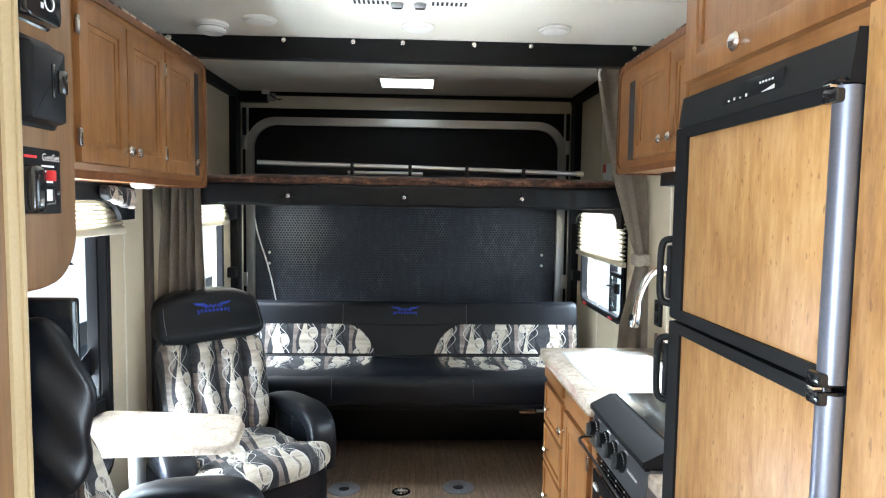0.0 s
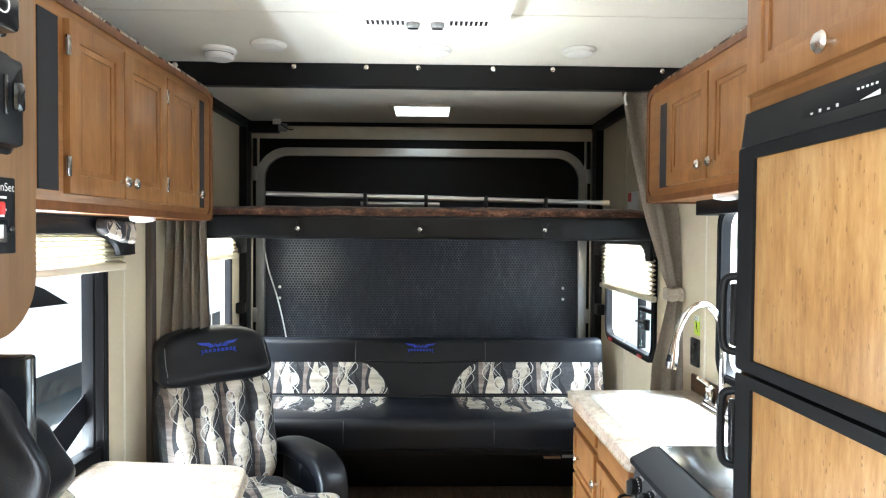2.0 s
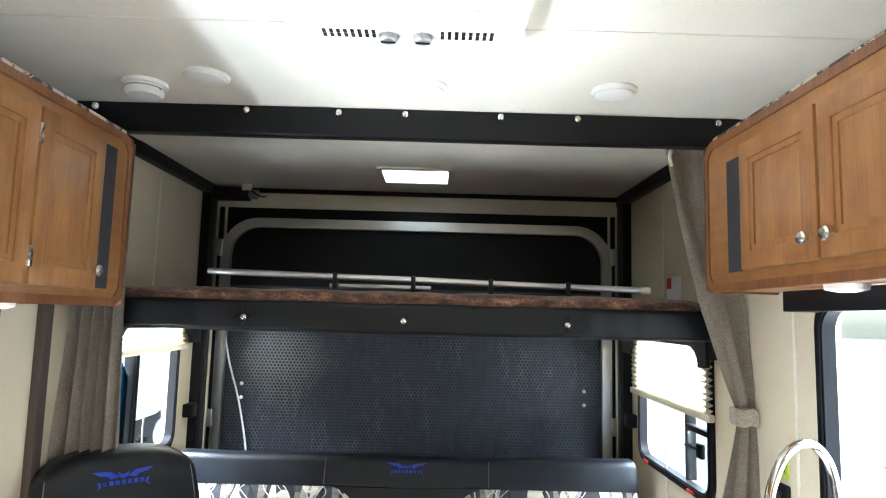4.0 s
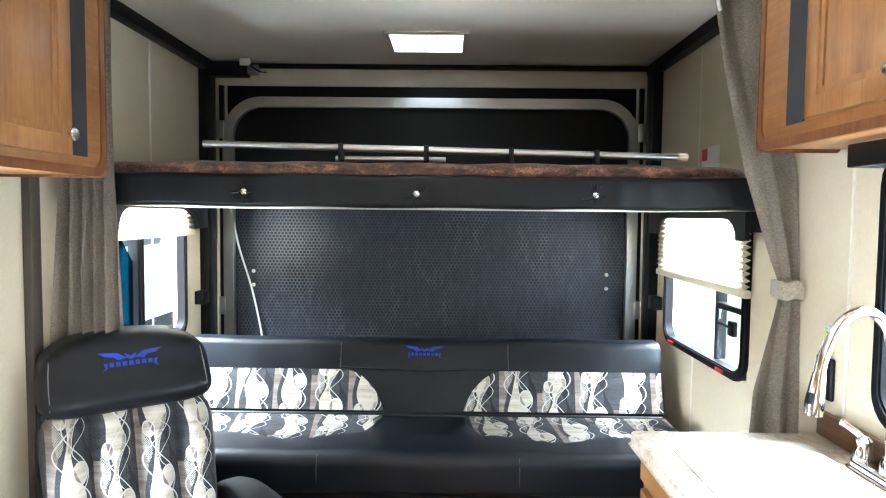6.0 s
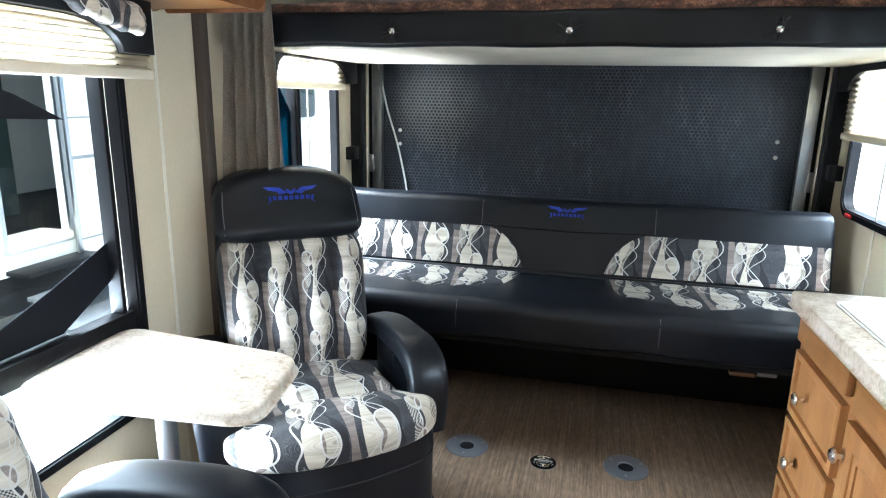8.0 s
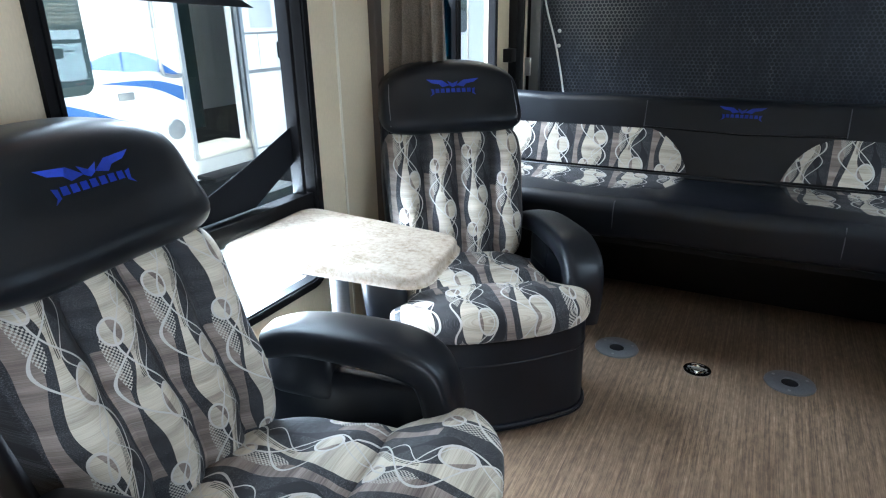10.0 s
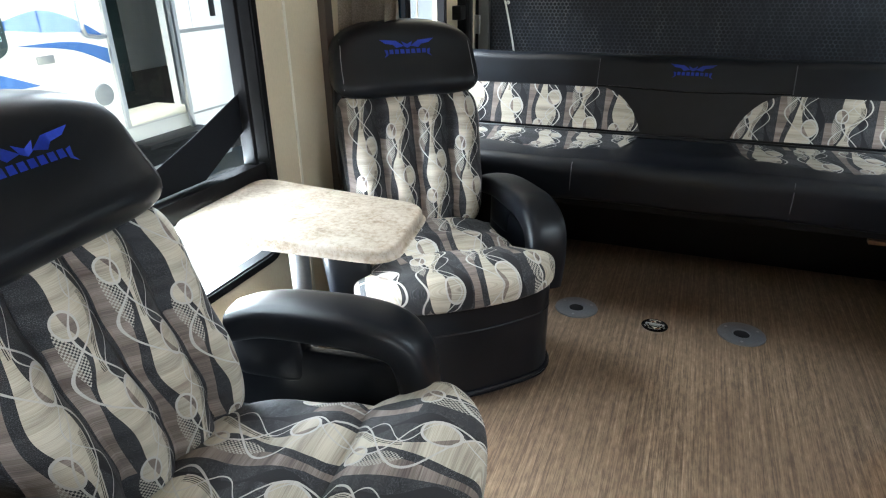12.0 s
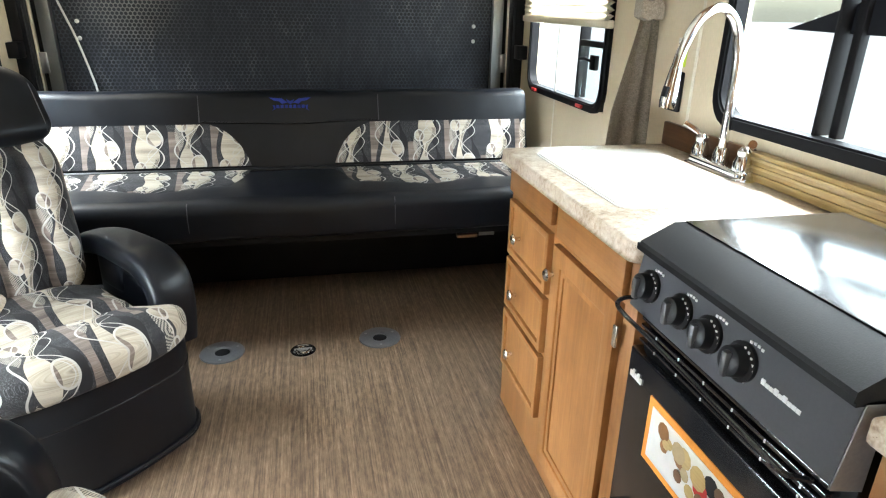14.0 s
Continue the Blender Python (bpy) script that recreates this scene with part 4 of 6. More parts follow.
part("end_cap", tube([(0.915, 3.56, 1.762), (0.95, 3.56, 1.7615)], 0.0145, 14), CREAM_PLASTIC, rod, "cream end cap")
for k, x in enumerate((-0.27, 0.032, 0.331, 0.631)):
    z = 1.778 - 0.0052 * k
    part("clip", absorb(box(x - 0.009, x + 0.009, 3.542, 3.578, z - 0.04, z + 0.022, 0.004)), BLACK_PLASTIC, rod, "black plastic clip")
rod2 = thing("safety_rail", (0.1, 3.66, 1.745), "second thin metal rod behind the first", "rail")
part("tube", tube([(-0.30, 3.62, 1.752), (0.10, 3.62, 1.750)], 0.010, 12), ALUMINIUM, rod2)
lab = thing("warning_sticker", (1.236, 4.02, 1.80), "red and white warning sticker on the wall", "sticker")
part("paper", box(1.236, 1.2395, 3.97, 4.15, 1.74, 1.855), WHITE_PRINT, lab)
part("heading", box(1.2345, 1.236, 4.09, 4.145, 1.80, 1.852), RED_PRINT, lab, "red heading")


# ---------------------------------------------------------------- bench
def back_y(z):
    return 4.245 + (z - 0.60) * 0.31


bench = thing("bench_seat", (0, 4.1, 0.42), "long black vinyl bench with swirl-patterned panels", "bench")
W = 1.145
def pad(v):
    return v + Vector((0, 0.0025 * math.sin(v.x * 8 + v.z * 9), 0.0025 * math.sin(v.x * 11 + v.y * 6)))
part("seat", bolster(rrect(3.76, 4.30, 0.430, 0.600, 0.045, 6, (0.03, 0.02, 0.02, 0.06)), -W, W, 40, pad), BLACK_LEATHER, bench)
part("backrest", bolster([(y + 0.31 * (z - 0.60), z) for y, z in rrect(4.245, 4.355, 0.585, 0.938, 0.03, 5)], -W, W, 40, pad), BLACK_LEATHER, bench)
part("crease", tube([(-W + 0.02, 4.235, 0.603), (W - 0.02, 4.235, 0.603)], 0.012), BLACK_VINYL, bench)
for sx in (-1, 1):
    edge = [(0.19, 0.622), (0.205, 0.66), (0.24, 0.72), (0.30, 0.775), (0.365, 0.803)]
    line = [(sx * u, v) for u, v in [(Vector(p).x, Vector(p).y) for p in curve([(*p, 0) for p in edge], 4)]] + [(sx * (W - 0.012), 0.803), (sx * (W - 0.012), 0.622)]
    bm = bmesh.new()
    fr = [bm.verts.new((u, back_y(v) - 0.0035 + 0.003 * math.sin(u * 8), v)) for u, v in line]
    bm.faces.new(fr)
    bmesh.ops.subdivide_edges(bm, edges=[e for e in bm.edges if e.calc_length() > 0.3], cuts=10)
    bmesh.ops.solidify(bm, geom=bm.faces[:], thickness=0.006)
    part("back_panel", bm, FABRIC, bench, "cream and charcoal swirl fabric panel", uv=lambda c: (c.x, c.z * 1.05 + 0.05))
    edge = [(0.19, 4.215), (0.20, 4.15), (0.235, 4.05), (0.30, 3.93), (0.40, 3.855), (0.43, 3.845)]
    line = [(sx * p.x, p.y) for p in curve([(*p, 0) for p in edge], 4)] + [(sx * (W - 0.012), 3.845), (sx * (W - 0.012), 4.215)]
    bm = bmesh.new()
    bm.faces.new([bm.verts.new((u, v, 0.6025 + 0.010 * (v - 4.03) / 0.27)) for u, v in line])
    bmesh.ops.solidify(bm, geom=bm.faces[:], thickness=0.005)
    part("seat_panel", bm, FABRIC, bench, "cream and charcoal swirl fabric panel", uv=lambda c: (c.x * 1.0 + c.y * 0.12, c.y * 1.0))
    part("seam", tube([(sx * 0.405, 3.845, 0.602), (sx * 0.405, 3.775, 0.583), (sx * 0.405, 3.760, 0.54), (sx * 0.405, 3.765, 0.45)], 0.0018, 6), SEAM, bench, "stitched seam")
    part("back_seam", tube([(sx * 0.405, back_y(0.81) - 0.002, 0.81), (sx * 0.405, back_y(0.925) - 0.001, 0.925)], 0.002, 6), SEAM, bench, "stitched seam")
    part("side_bracket", box(min(sx * 1.15, sx * 1.24), max(sx * 1.15, sx * 1.24), 4.10, 4.70, 0.44, 0.50, 0.004), BLACK_METAL, bench)
part("piping", tube([(-0.40, back_y(0.812) - 0.003, 0.812), (0, back_y(0.80) - 0.003, 0.800), (0.40, back_y(0.812) - 0.003, 0.812)], 0.003, 6), BLACK_VINYL, bench)
# added black sheet in place of the deep shade under the bench
part("lower_panel", box(-1.20, 1.20, 4.36, 4.38, 0.0, 0.44, 0.003), BLACK_VINYL, bench, "black panel added to darken the space below")
part("support_bar", box(-1.10, 1.10, 3.80, 3.84, 0.40, 0.44, 0.004), BLACK_METAL, bench, "black steel support bar")
part("tab", box(0.685, 0.775, 3.808, 3.84, 0.374, 0.390, 0.003), DARK_WOOD, bench, "tan fabric tab")
part("tag", box(0.79, 0.86, 3.836, 3.841, 0.372, 0.396), DULL_METAL, bench, "small pale tag")


def emblem(parent, centre, w, h, surface):
    """A blue winged emblem and bar row, laid on a surface: surface(x, z) gives its depth."""
    def flat(name, pts):
        bm = bmesh.new()
        lo = [bm.verts.new((centre[0] + u * w, surface(centre[0] + u * w, centre[1] + v * h) - 0.0015, centre[1] + v * h)) for u, v in pts]
        bm.faces.new(lo)
        bmesh.ops.solidify(bm, geom=bm.faces[:], thickness=0.001)
        part(name, bm, BLUE_PRINT, parent, "blue printed emblem")
    for sx in (-1, 1):
        flat("emblem_wing", [(sx * u, v) for u, v in ((0.06, 0.12), (0.20, 0.42), (0.5, 0.5), (0.40, 0.28), (0.26, 0.20), (0.20, 0.02))])
        flat("emblem_tail", [(sx * u, v) for u, v in ((0.36, -0.10), (0.42, -0.05), (0.40, -0.34), (0.44, -0.5), (0.36, -0.36))])
    flat("emblem_crest", [(-0.06, 0.10), (-0.10, 0.38), (0.0, 0.22), (0.10, 0.38), (0.06, 0.10), (0.0, 0.0)])
    for k in range(7):
        u = -0.30 + k * 0.10
        flat("emblem_bar", [(u - 0.038, -0.30), (u + 0.038, -0.30), (u + 0.034, -0.06), (u - 0.034, -0.06)])


emblem(bench, (0.0, 0.885), 0.19, 0.058, lambda x, z: back_y(z) + 0.002)


# ---------------------------------------------------------------- recliner chairs
from mathutils.bvhtree import BVHTree


def recliner(at, rz, label, slope=0.27, drop=0.0, back=0.0, rise=0.0, limit=9.0, arm_end=0.24, arm_x=0.335, reach=0.0, arm_up=0.0):
    """A captain's recliner that faces its own -y; slope: how far its back leans per metre of height; drop: how much that lowers the head."""
    def lean(z):
        return 0.115 + back + max(z - 0.45, 0) * slope

    c = thing("recliner_chair", at, label, "chair", "captain's chairs", rz, True)
    part("pedestal", turn([(0.21, 0.0), (0.21, 0.02), (0.15, 0.03), (0.15, 0.06)], (0, 0, 0), 28), BLACK_METAL, c, "black swivel pedestal")
    line = []
    for u, v in rrect(-0.345, 0.345, -0.335, 0.27, 0.10, 6):
        line.append((u, v))
    dense = []
    for k in range(len(line)):
        a, b = line[k], line[(k + 1) % len(line)]
        n = 8 if math.dist(a, b) > 0.2 else 1
        dense += [(a[0] + (b[0] - a[0]) * j / n, a[1] + (b[1] - a[1]) * j / n) for j in range(n)]
    dense = [(u, v - (0.055 * max(math.cos(u / 0.335 * 1.5708), 0) if v < 0 else 0)) for u, v in dense]
    part("skirt", prism(dense, "z", 0.035, 0.37, 0.014, 3), BLACK_LEATHER, c)
    grow = lambda d, z: [(u * (1 + d), v * (1 + d), z) for u, v in dense]
    part("welt", tube(grow(0.012, 0.045), 0.008, 6, True), BLACK_LEATHER, c)
    part("skirt_seam", tube(grow(0.001, 0.275), 0.0025, 6, True), BLACK_VINYL, c)

    def seat_shape(q, u):
        wide = 1.0 - 0.30 / (1 + math.exp(-(q.y + 0.10) * 42))
        x = q.x * wide
        top = max(u.z, 0)
        z = 0.418 + q.z + top * (0.014 * (1 - u.x * u.x) + 0.018 * math.exp(-((q.y + 0.20) / 0.075) ** 2)) - top * 0.020 * math.exp(-((q.y + 0.045) / 0.016) ** 2) + top * 0.005 * math.sin(q.y * 40 + x * 9)
        z += rise * max(0.15 - q.y, 0) * 2
        y = q.y - 0.125 - 0.055 * max(-u.y, 0) * math.cos(u.x * 1.4)
        return Vector((x, y, z))
    part("seat_cushion", soft(0.345, 0.275, 0.048, 4.2, 26, seat_shape), FABRIC, c, "cream and charcoal swirl fabric cushion", uv=lambda co: (co.x * 1.02, co.y - co.z * 0.8))

    def back_shape(q, u):
        z = 0.675 - drop * 0.5 + q.z * (1 - drop * 2)
        chan = abs(math.sin((q.x / 0.25 + 1) * 2 * math.pi)) ** 0.75
        front = max(-u.y, 0)
        y = lean(z) + 0.062 + q.y - front * 0.046 * chan + front * 0.004 * math.sin(z * 60 + q.x * 25) * (1 - chan) - front * 0.018 * math.exp(-((z - 0.58) / 0.08) ** 2)
        y -= 0.02 * (abs(u.x) ** 3) * front
        return Vector((q.x * (1 + 0.03 * math.sin(u.z * 2)), min(y, limit), z))
    part("back_cushion", soft(0.256, 0.060, 0.245, 6, 40, back_shape), FABRIC, c, "channelled swirl fabric back", uv=lambda co: (co.x * 1.44, co.z * 1.12))
    part("back_shell", soft(0.266, 0.060, 0.375, 6, 16, lambda q, u: Vector((q.x * (1 - 0.08 * max(u.z, 0)), min(lean(0.72 + q.z) + 0.125 + q.y, limit + 0.004 * u.y), 0.735 - drop * 0.5 + q.z * (1 - drop * 1.5)))), BLACK_LEATHER, c, "black leather shell")

    def head_shape(q, u):
        z = 1.018 - drop + q.z
        w = 1.0 - 0.17 * max(u.z, 0) ** 2.2 + 0.05 * max(-u.z, 0)
        front = max(-u.y, 0)
        y = lean(z) + 0.050 + q.y - front * 0.030 * math.exp(-((z - 0.945 + drop) / 0.06) ** 2)
        z -= 0.018 * u.x * u.x * max(u.z, 0) + 0.010 * (1 - u.x * u.x) * max(-u.z, 0) * -1
        return Vector((q.x * w, min(y, limit + 0.003 * u.y), z))
    hb = soft(0.262, 0.088, 0.132, 4.5, 18, head_shape)
    tree = BVHTree.FromBMesh(hb)
    head = part("headrest", hb, BLACK_LEATHER, c, "padded black leather headrest")
    part("headrest_seam", tube([(sxx, lean(0.9) + 0.02, 0.905 - drop) for sxx in (-0.24, 0.0, 0.24)], 0.004, 6), BLACK_VINYL, c)
    def surf(x, z):
        hit = tree.ray_cast(Vector((x, -1, z)), Vector((0, 1, 0)))
        return hit[0].y if hit[0] else lean(z)
    for sx in (-1, 1):
        part("side_stitching", tube([(sx * (0.236 - 0.10 * max(z - 1.02, 0)), surf(sx * (0.236 - 0.10 * max(z - 1.02, 0)), z - drop) - 0.0005, z - drop) for z in (0.935, 0.965, 1.00, 1.035, 1.07, 1.095)], 0.0016, 6), THREAD, head, "pale stitching")
    emblem(head, (0.0, 1.062 - drop), 0.195, 0.058, surf)
    for sx in (-1, 1):
        pts = curve([(sx * (arm_x - 0.01), arm_end + back, 0.535), (sx * arm_x, arm_end * 0.6 - 0.02 + back, 0.556), (sx * arm_x, -0.04 + back, 0.562), (sx * arm_x, -0.14 + back * 1.6 - reach, 0.556), (sx * 0.335, -0.215 + back * 1.6 - reach, 0.514), (sx * 0.33, -0.245 + back * 1.6 - reach, 0.43), (sx * 0.325, -0.245 + back * 1.6 - reach, 0.32)], 5)
        pts = [p + Vector((0, 0, arm_up * min(max((p.z - 0.32) / 0.2, 0), 1))) for p in pts]
        n = len(pts)
        arm = part("armrest", tube(pts, [0.050 + 0.008 * math.sin(math.pi * k / n) for k in range(n)], 24, squash=(0.74, 1.22), up=(1, 0, 0), square=0.56), BLACK_LEATHER, c, "padded black leather armrest")
        part("armrest_seam", tube([(p.x - sx * 0.030, p.y + 0.004, p.z + 0.034) if k < n * 0.55 else (p.x - sx * 0.03, p.y - 0.034, p.z + 0.004) for k, p in enumerate(pts)][1:-3], 0.0018, 6), THREAD, arm, "pale stitching")
        part("arm_panel", soft(0.020, 0.20 + reach * 0.5, 0.091 + arm_up * 0.45, 6, 8, lambda q, u: Vector((sx * (arm_x - 0.017) + q.x, -0.005 - reach * 0.5 + q.y, 0.401 + arm_up * 0.45 + q.z))), BLACK_LEATHER, c)
        part("arm_bracket", soft(0.030, 0.090, 0.065, 6, 8, lambda q, u: Vector((sx * (arm_x - 0.012) + q.x, 0.090 + q.y, 0.468 + arm_up + q.z))), BLACK_LEATHER, c)
    part("recline_knob", turn([(0.014, 0), (0.014, 0.01), (0.006, 0.016)], (-0.25, -0.365, 0.385), 12, (0, -1, 0.2)), CHROME, c, "chrome glide")
    return c


chair = recliner((-0.784, 3.186, 0), 39, "black leather recliner with swirl-patterned cushions beside the table")
recliner((-0.678, 1.992, 0), 97, "black leather recliner with swirl-patterned cushions under the window", 0.30, 0.012, 0.02, 0.05, arm_end=0.15, arm_x=0.322, reach=0.045, arm_up=0.052)

# ---------------------------------------------------------------- dinette table
table = thing("pedestal_table", (-1.06, 2.78, 0), "small granite-look table on a grey metal leg", "table")
tl = [(-1.215, 2.435), (-0.585, 2.48), (-0.635, 2.815), (-1.236, 2.875)]
def rounded_poly(pts, r, n=6):
    out = []
    for k, p in enumerate(pts):
        p, a, b = Vector(p), Vector(pts[k - 1]), Vector(pts[(k + 1) % len(pts)])
        s, e = p + (a - p).normalized() * r, p + (b - p).normalized() * r
        out += [tuple(s * (1 - t) ** 2 + p * 2 * t * (1 - t) + e * t * t) for t in (j / n for j in range(n + 1))]
    return out
part("tabletop", prism(rounded_poly(tl, 0.075), "z", 0.684, 0.713, 0.010, 4), GRANITE, table, "granite-look laminate top with rounded corners")
part("leg", cyl((-1.06, 2.78, 0.0), (-1.06, 2.78, 0.684), 0.030, None, 24), DULL_METAL, table, "grey metal leg")
part("socket", turn([(0.075, 0.684), (0.075, 0.675), (0.036, 0.655), (0.036, 0.625)], (-1.06, 2.78, 0), 24), DULL_METAL, table)
part("foot_plate", turn([(0.085, 0.0), (0.083, 0.006), (0.04, 0.012), (0.034, 0.035)], (-1.06, 2.78, 0), 24), DULL_METAL, table)

# ---------------------------------------------------------------- floor fittings
for x, y in ((-0.319, 3.645), (0.319, 3.655)):
    d = thing("table_socket", (x, y, 0), "round metal table-leg socket set in the floor", "floor plate", "floor sockets")
    part("plate", turn([(0.088, 0.0), (0.086, 0.005), (0.05, 0.008), (0.034, 0.006), (0.030, 0.001)], (x, y, 0), 32), SOCKET_METAL, d)
    part("hole", turn([(0.029, 0.0015), (0.020, 0.003)], (x, y, 0), 24), BLACK_PLASTIC, d)
    for k in range(3):
        a = 2.09 * k + 0.5
        part("screw", turn([(0.006, 0.007), (0.004, 0.009)], (x + 0.066 * math.cos(a), y + 0.066 * math.sin(a), 0), 10), DULL_METAL, d)
tie = thing("tie_down_ring", (0, 3.6, 0), "chrome tie-down ring set in the floor", "tie-down")
part("dish", turn([(0.052, 0.0), (0.051, 0.006), (0.042, 0.008), (0.034, 0.003), (0.01, 0.002)], (0, 3.6, 0), 28), CHROME, tie)
part("ring", tube([(0.026 * math.cos(a), 3.6 + 0.026 * math.sin(a), 0.009) for a in np.linspace(0, 6.2832, 24, endpoint=False)], 0.005, 8, True), CHROME, tie)
part("bar", box(-0.036, 0.036, 3.594, 3.606, 0.006, 0.014, 0.003), DULL_METAL, tie)


# ---------------------------------------------------------------- cabinets
def panel_door(parent, name, side, face, y0, y1, z0, z1, knob_at=None, hinge_y=None, stile=0.052, raised=True):
    """A framed door or drawer front on a face that looks along -side x. Returns the door."""
    s = -side
    f = face + s * 0.019
    rect = lambda e: [(y0 + e, z0 + e), (y1 - e, z0 + e), (y1 - e, z1 - e), (y0 + e, z1 - e)]
    frame = hoop(rect(0.0), rect(stile), "x", face + s * 0.0005, f)
    rim = [e for e in frame.edges if all(abs(v.co.x - f) < 1e-6 for v in e.verts) and sum(abs(e.verts[0].co[k] - e.verts[1].co[k]) > 1e-6 for k in (1, 2)) == 1]
    bmesh.ops.bevel(frame, geom=rim, offset=0.0055, segments=2, affect='EDGES', profile=0.6)
    d = part(name, frame, WOOD, parent)
    a, b = sorted((face + s * 0.0005, face + s * 0.009))
    part("field", box(a, b, y0 + stile - 0.001, y1 - stile + 0.001, z0 + stile - 0.001, z1 - stile + 0.001), WOOD, d)
    if raised:
        q = 0.016
        part("bead", hoop(rrect(y0 + stile, y1 - stile, z0 + stile, z1 - stile, 0.002, 2), rrect(y0 + stile + q, y1 - stile - q, z0 + stile + q, z1 - stile - q, 0.002, 2), "x", face + s * 0.009, face + s * 0.0135), WOOD, d)
    if knob_at:
        knob((f, *knob_at), (s, 0, 0), d)
    if hinge_y is not None:
        for z in (z0 + 0.07, z1 - 0.07):
            a, b = sorted((f - s * 0.004, f + s * 0.003))
            part("hinge", box(a, b, hinge_y - 0.008, hinge_y + 0.008, z - 0.026, z + 0.026, 0.002), NICKEL, d, "nickel hinge")
    return d


def fabric_strip(side, x, y0, y1, z):
    t = thing("fabric_trim", (x, (y0 + y1) / 2, z), "swirl-patterned fabric strip along the cabinet top", "trim", "cabinet top trims")
    part("strip", box(min(x, x + side * 0.05), max(x, x + side * 0.05), y0, y1, z, z + 0.024, 0.008, 3), FABRIC, t, uv=lambda c: (c.y, c.z * 2 + c.x))


# overhead cabinet above the dinette
ol = thing("overhead_cabinet", (-1.05, 2.5, 1.655), "stained maple overhead cabinet with three doors", "cabinet", "overhead cabinets")
LF = -0.898
part("body", prism(rrect(1.895, 3.168, 1.655, 2.198, 0.055, 6), "x", LX, LF, 0.006), WOOD_H, ol)
part("end_panel", prism(rrect(-1.238, LF + 0.006, 1.652, 2.201, 0.012, 3), "y", 3.169, 3.176, 0.002), WOOD_EDGE, ol)
part("rim", hoop(rrect(1.890, 3.174, 1.650, 2.203, 0.058, 6), rrect(1.915, 3.149, 1.675, 2.178, 0.045, 6), "x", LF - 0.0005, LF + 0.006), WOOD_EDGE, ol, "dark rounded edge band")
panel_door(ol, "door", -1, LF, 2.078, 2.367, 1.697, 2.147, (2.345, 1.748), 2.073)
panel_door(ol, "door", -1, LF, 2.373, 2.677, 1.697, 2.147, (2.402, 1.748))
panel_door(ol, "door", -1, LF, 2.685, 2.988, 1.697, 2.147, (2.962, 1.751), 2.681)
for y0, y1 in ((1.970, 2.052), (3.006, 3.078)):
    part("hook_strip", box(LF - 0.0005, LF + 0.004, y0, y1, 1.702, 2.142), GREY_FELT, ol, "black hook-and-loop strip")
fabric_strip(-1, LF - 0.006, 1.91, 3.15, 2.199)
lp = thing("puck_light", (-1.0, 2.75, 1.655), "small white lamp under the cabinet", "light", "under-cabinet lights")
part("lens", turn([(0.045, 0.0), (0.043, -0.014), (0.02, -0.02)], (-1.0, 2.75, 1.655), 20), WHITE_PLASTIC, lp)

# overhead cabinet above the worktop
OX = 1.005
orr = thing("overhead_cabinet", (1.1, 2.35, 1.74), "stained maple overhead cabinet above the worktop", "cabinet", "overhead cabinets")
part("body", prism(rrect(1.66, 3.158, 1.745, 2.222, 0.055, 6), "x", OX, RX, 0.006), WOOD_H, orr)
part("end_panel", prism(rrect(OX - 0.006, 1.238, 1.742, 2.225, 0.012, 3), "y", 3.159, 3.166, 0.002), WOOD_EDGE, orr)
part("rim", hoop(rrect(1.655, 3.164, 1.740, 2.227, 0.058, 6), rrect(1.68, 3.140, 1.765, 2.202, 0.045, 6), "x", OX - 0.006, OX + 0.0005), WOOD_EDGE, orr, "dark rounded edge band")
panel_door(orr, "door", 1, OX, 2.545, 2.905, 1.796, 2.160, (2.574, 1.846))
panel_door(orr, "door", 1, OX, 2.186, 2.535, 1.796, 2.160, (2.487, 1.846))
panel_door(orr, "door", 1, OX, 1.740, 2.172, 1.796, 2.160, (2.145, 1.846))
part("hook_strip", box(OX - 0.004, OX + 0.0005, 2.930, 3.010, 1.796, 2.135), GREY_FELT, orr, "black hook-and-loop strip")
fabric_strip(1, OX + 0.008, 1.70, 3.135, 2.223)
lp = thing("puck_light", (1.1, 2.62, 1.745), "small white lamp under the cabinet", "light", "under-cabinet lights")
part("lens", turn([(0.05, 0.0), (0.048, -0.014), (0.02, -0.02)], (1.10, 2.62, 1.745), 20), WHITE_PLASTIC, lp)

# base cabinet
bc = thing("base_cabinet", (0.95, 2.75, 0), "stained maple base cabinet with drawers and a door", "cabinet", dx=0.014)
part("body", box(0.684, 1.235, 2.335, 3.145, 0.0, 0.872, 0.002), WOOD, bc)
part("false_front", box(0.666, 0.6845, 2.775, 3.125, 0.790, 0.862, 0.005), WOOD_H, bc)
part("false_front", box(0.666, 0.6845, 2.375, 2.735, 0.775, 0.862, 0.005), WOOD_H, bc)
for z0, z1, kz in ((0.585, 0.765, 0.669), (0.400, 0.570, 0.482), (0.175, 0.385, 0.268)):
    panel_door(bc, "drawer", 1, 0.6845, 2.785, 3.118, z0, z1, (3.005, kz), stile=0.022, raised=False)
panel_door(bc, "door", 1, 0.6845, 2.385, 2.745, 0.075, 0.752, (2.728, 0.672), 2.378)
part("plinth", box(0.70, 0.71, 2.335, 3.145, 0.0, 0.02), WOOD_EDGE, bc)
bc2 = thing("base_cabinet", (0.95, 1.71, 0), "narrow maple filler cabinet beside the stove", "cabinet", dx=0.014)
part("body", box(0.684, 1.235, 1.63, 1.785, 0.0, 0.872, 0.002), WOOD, bc2)

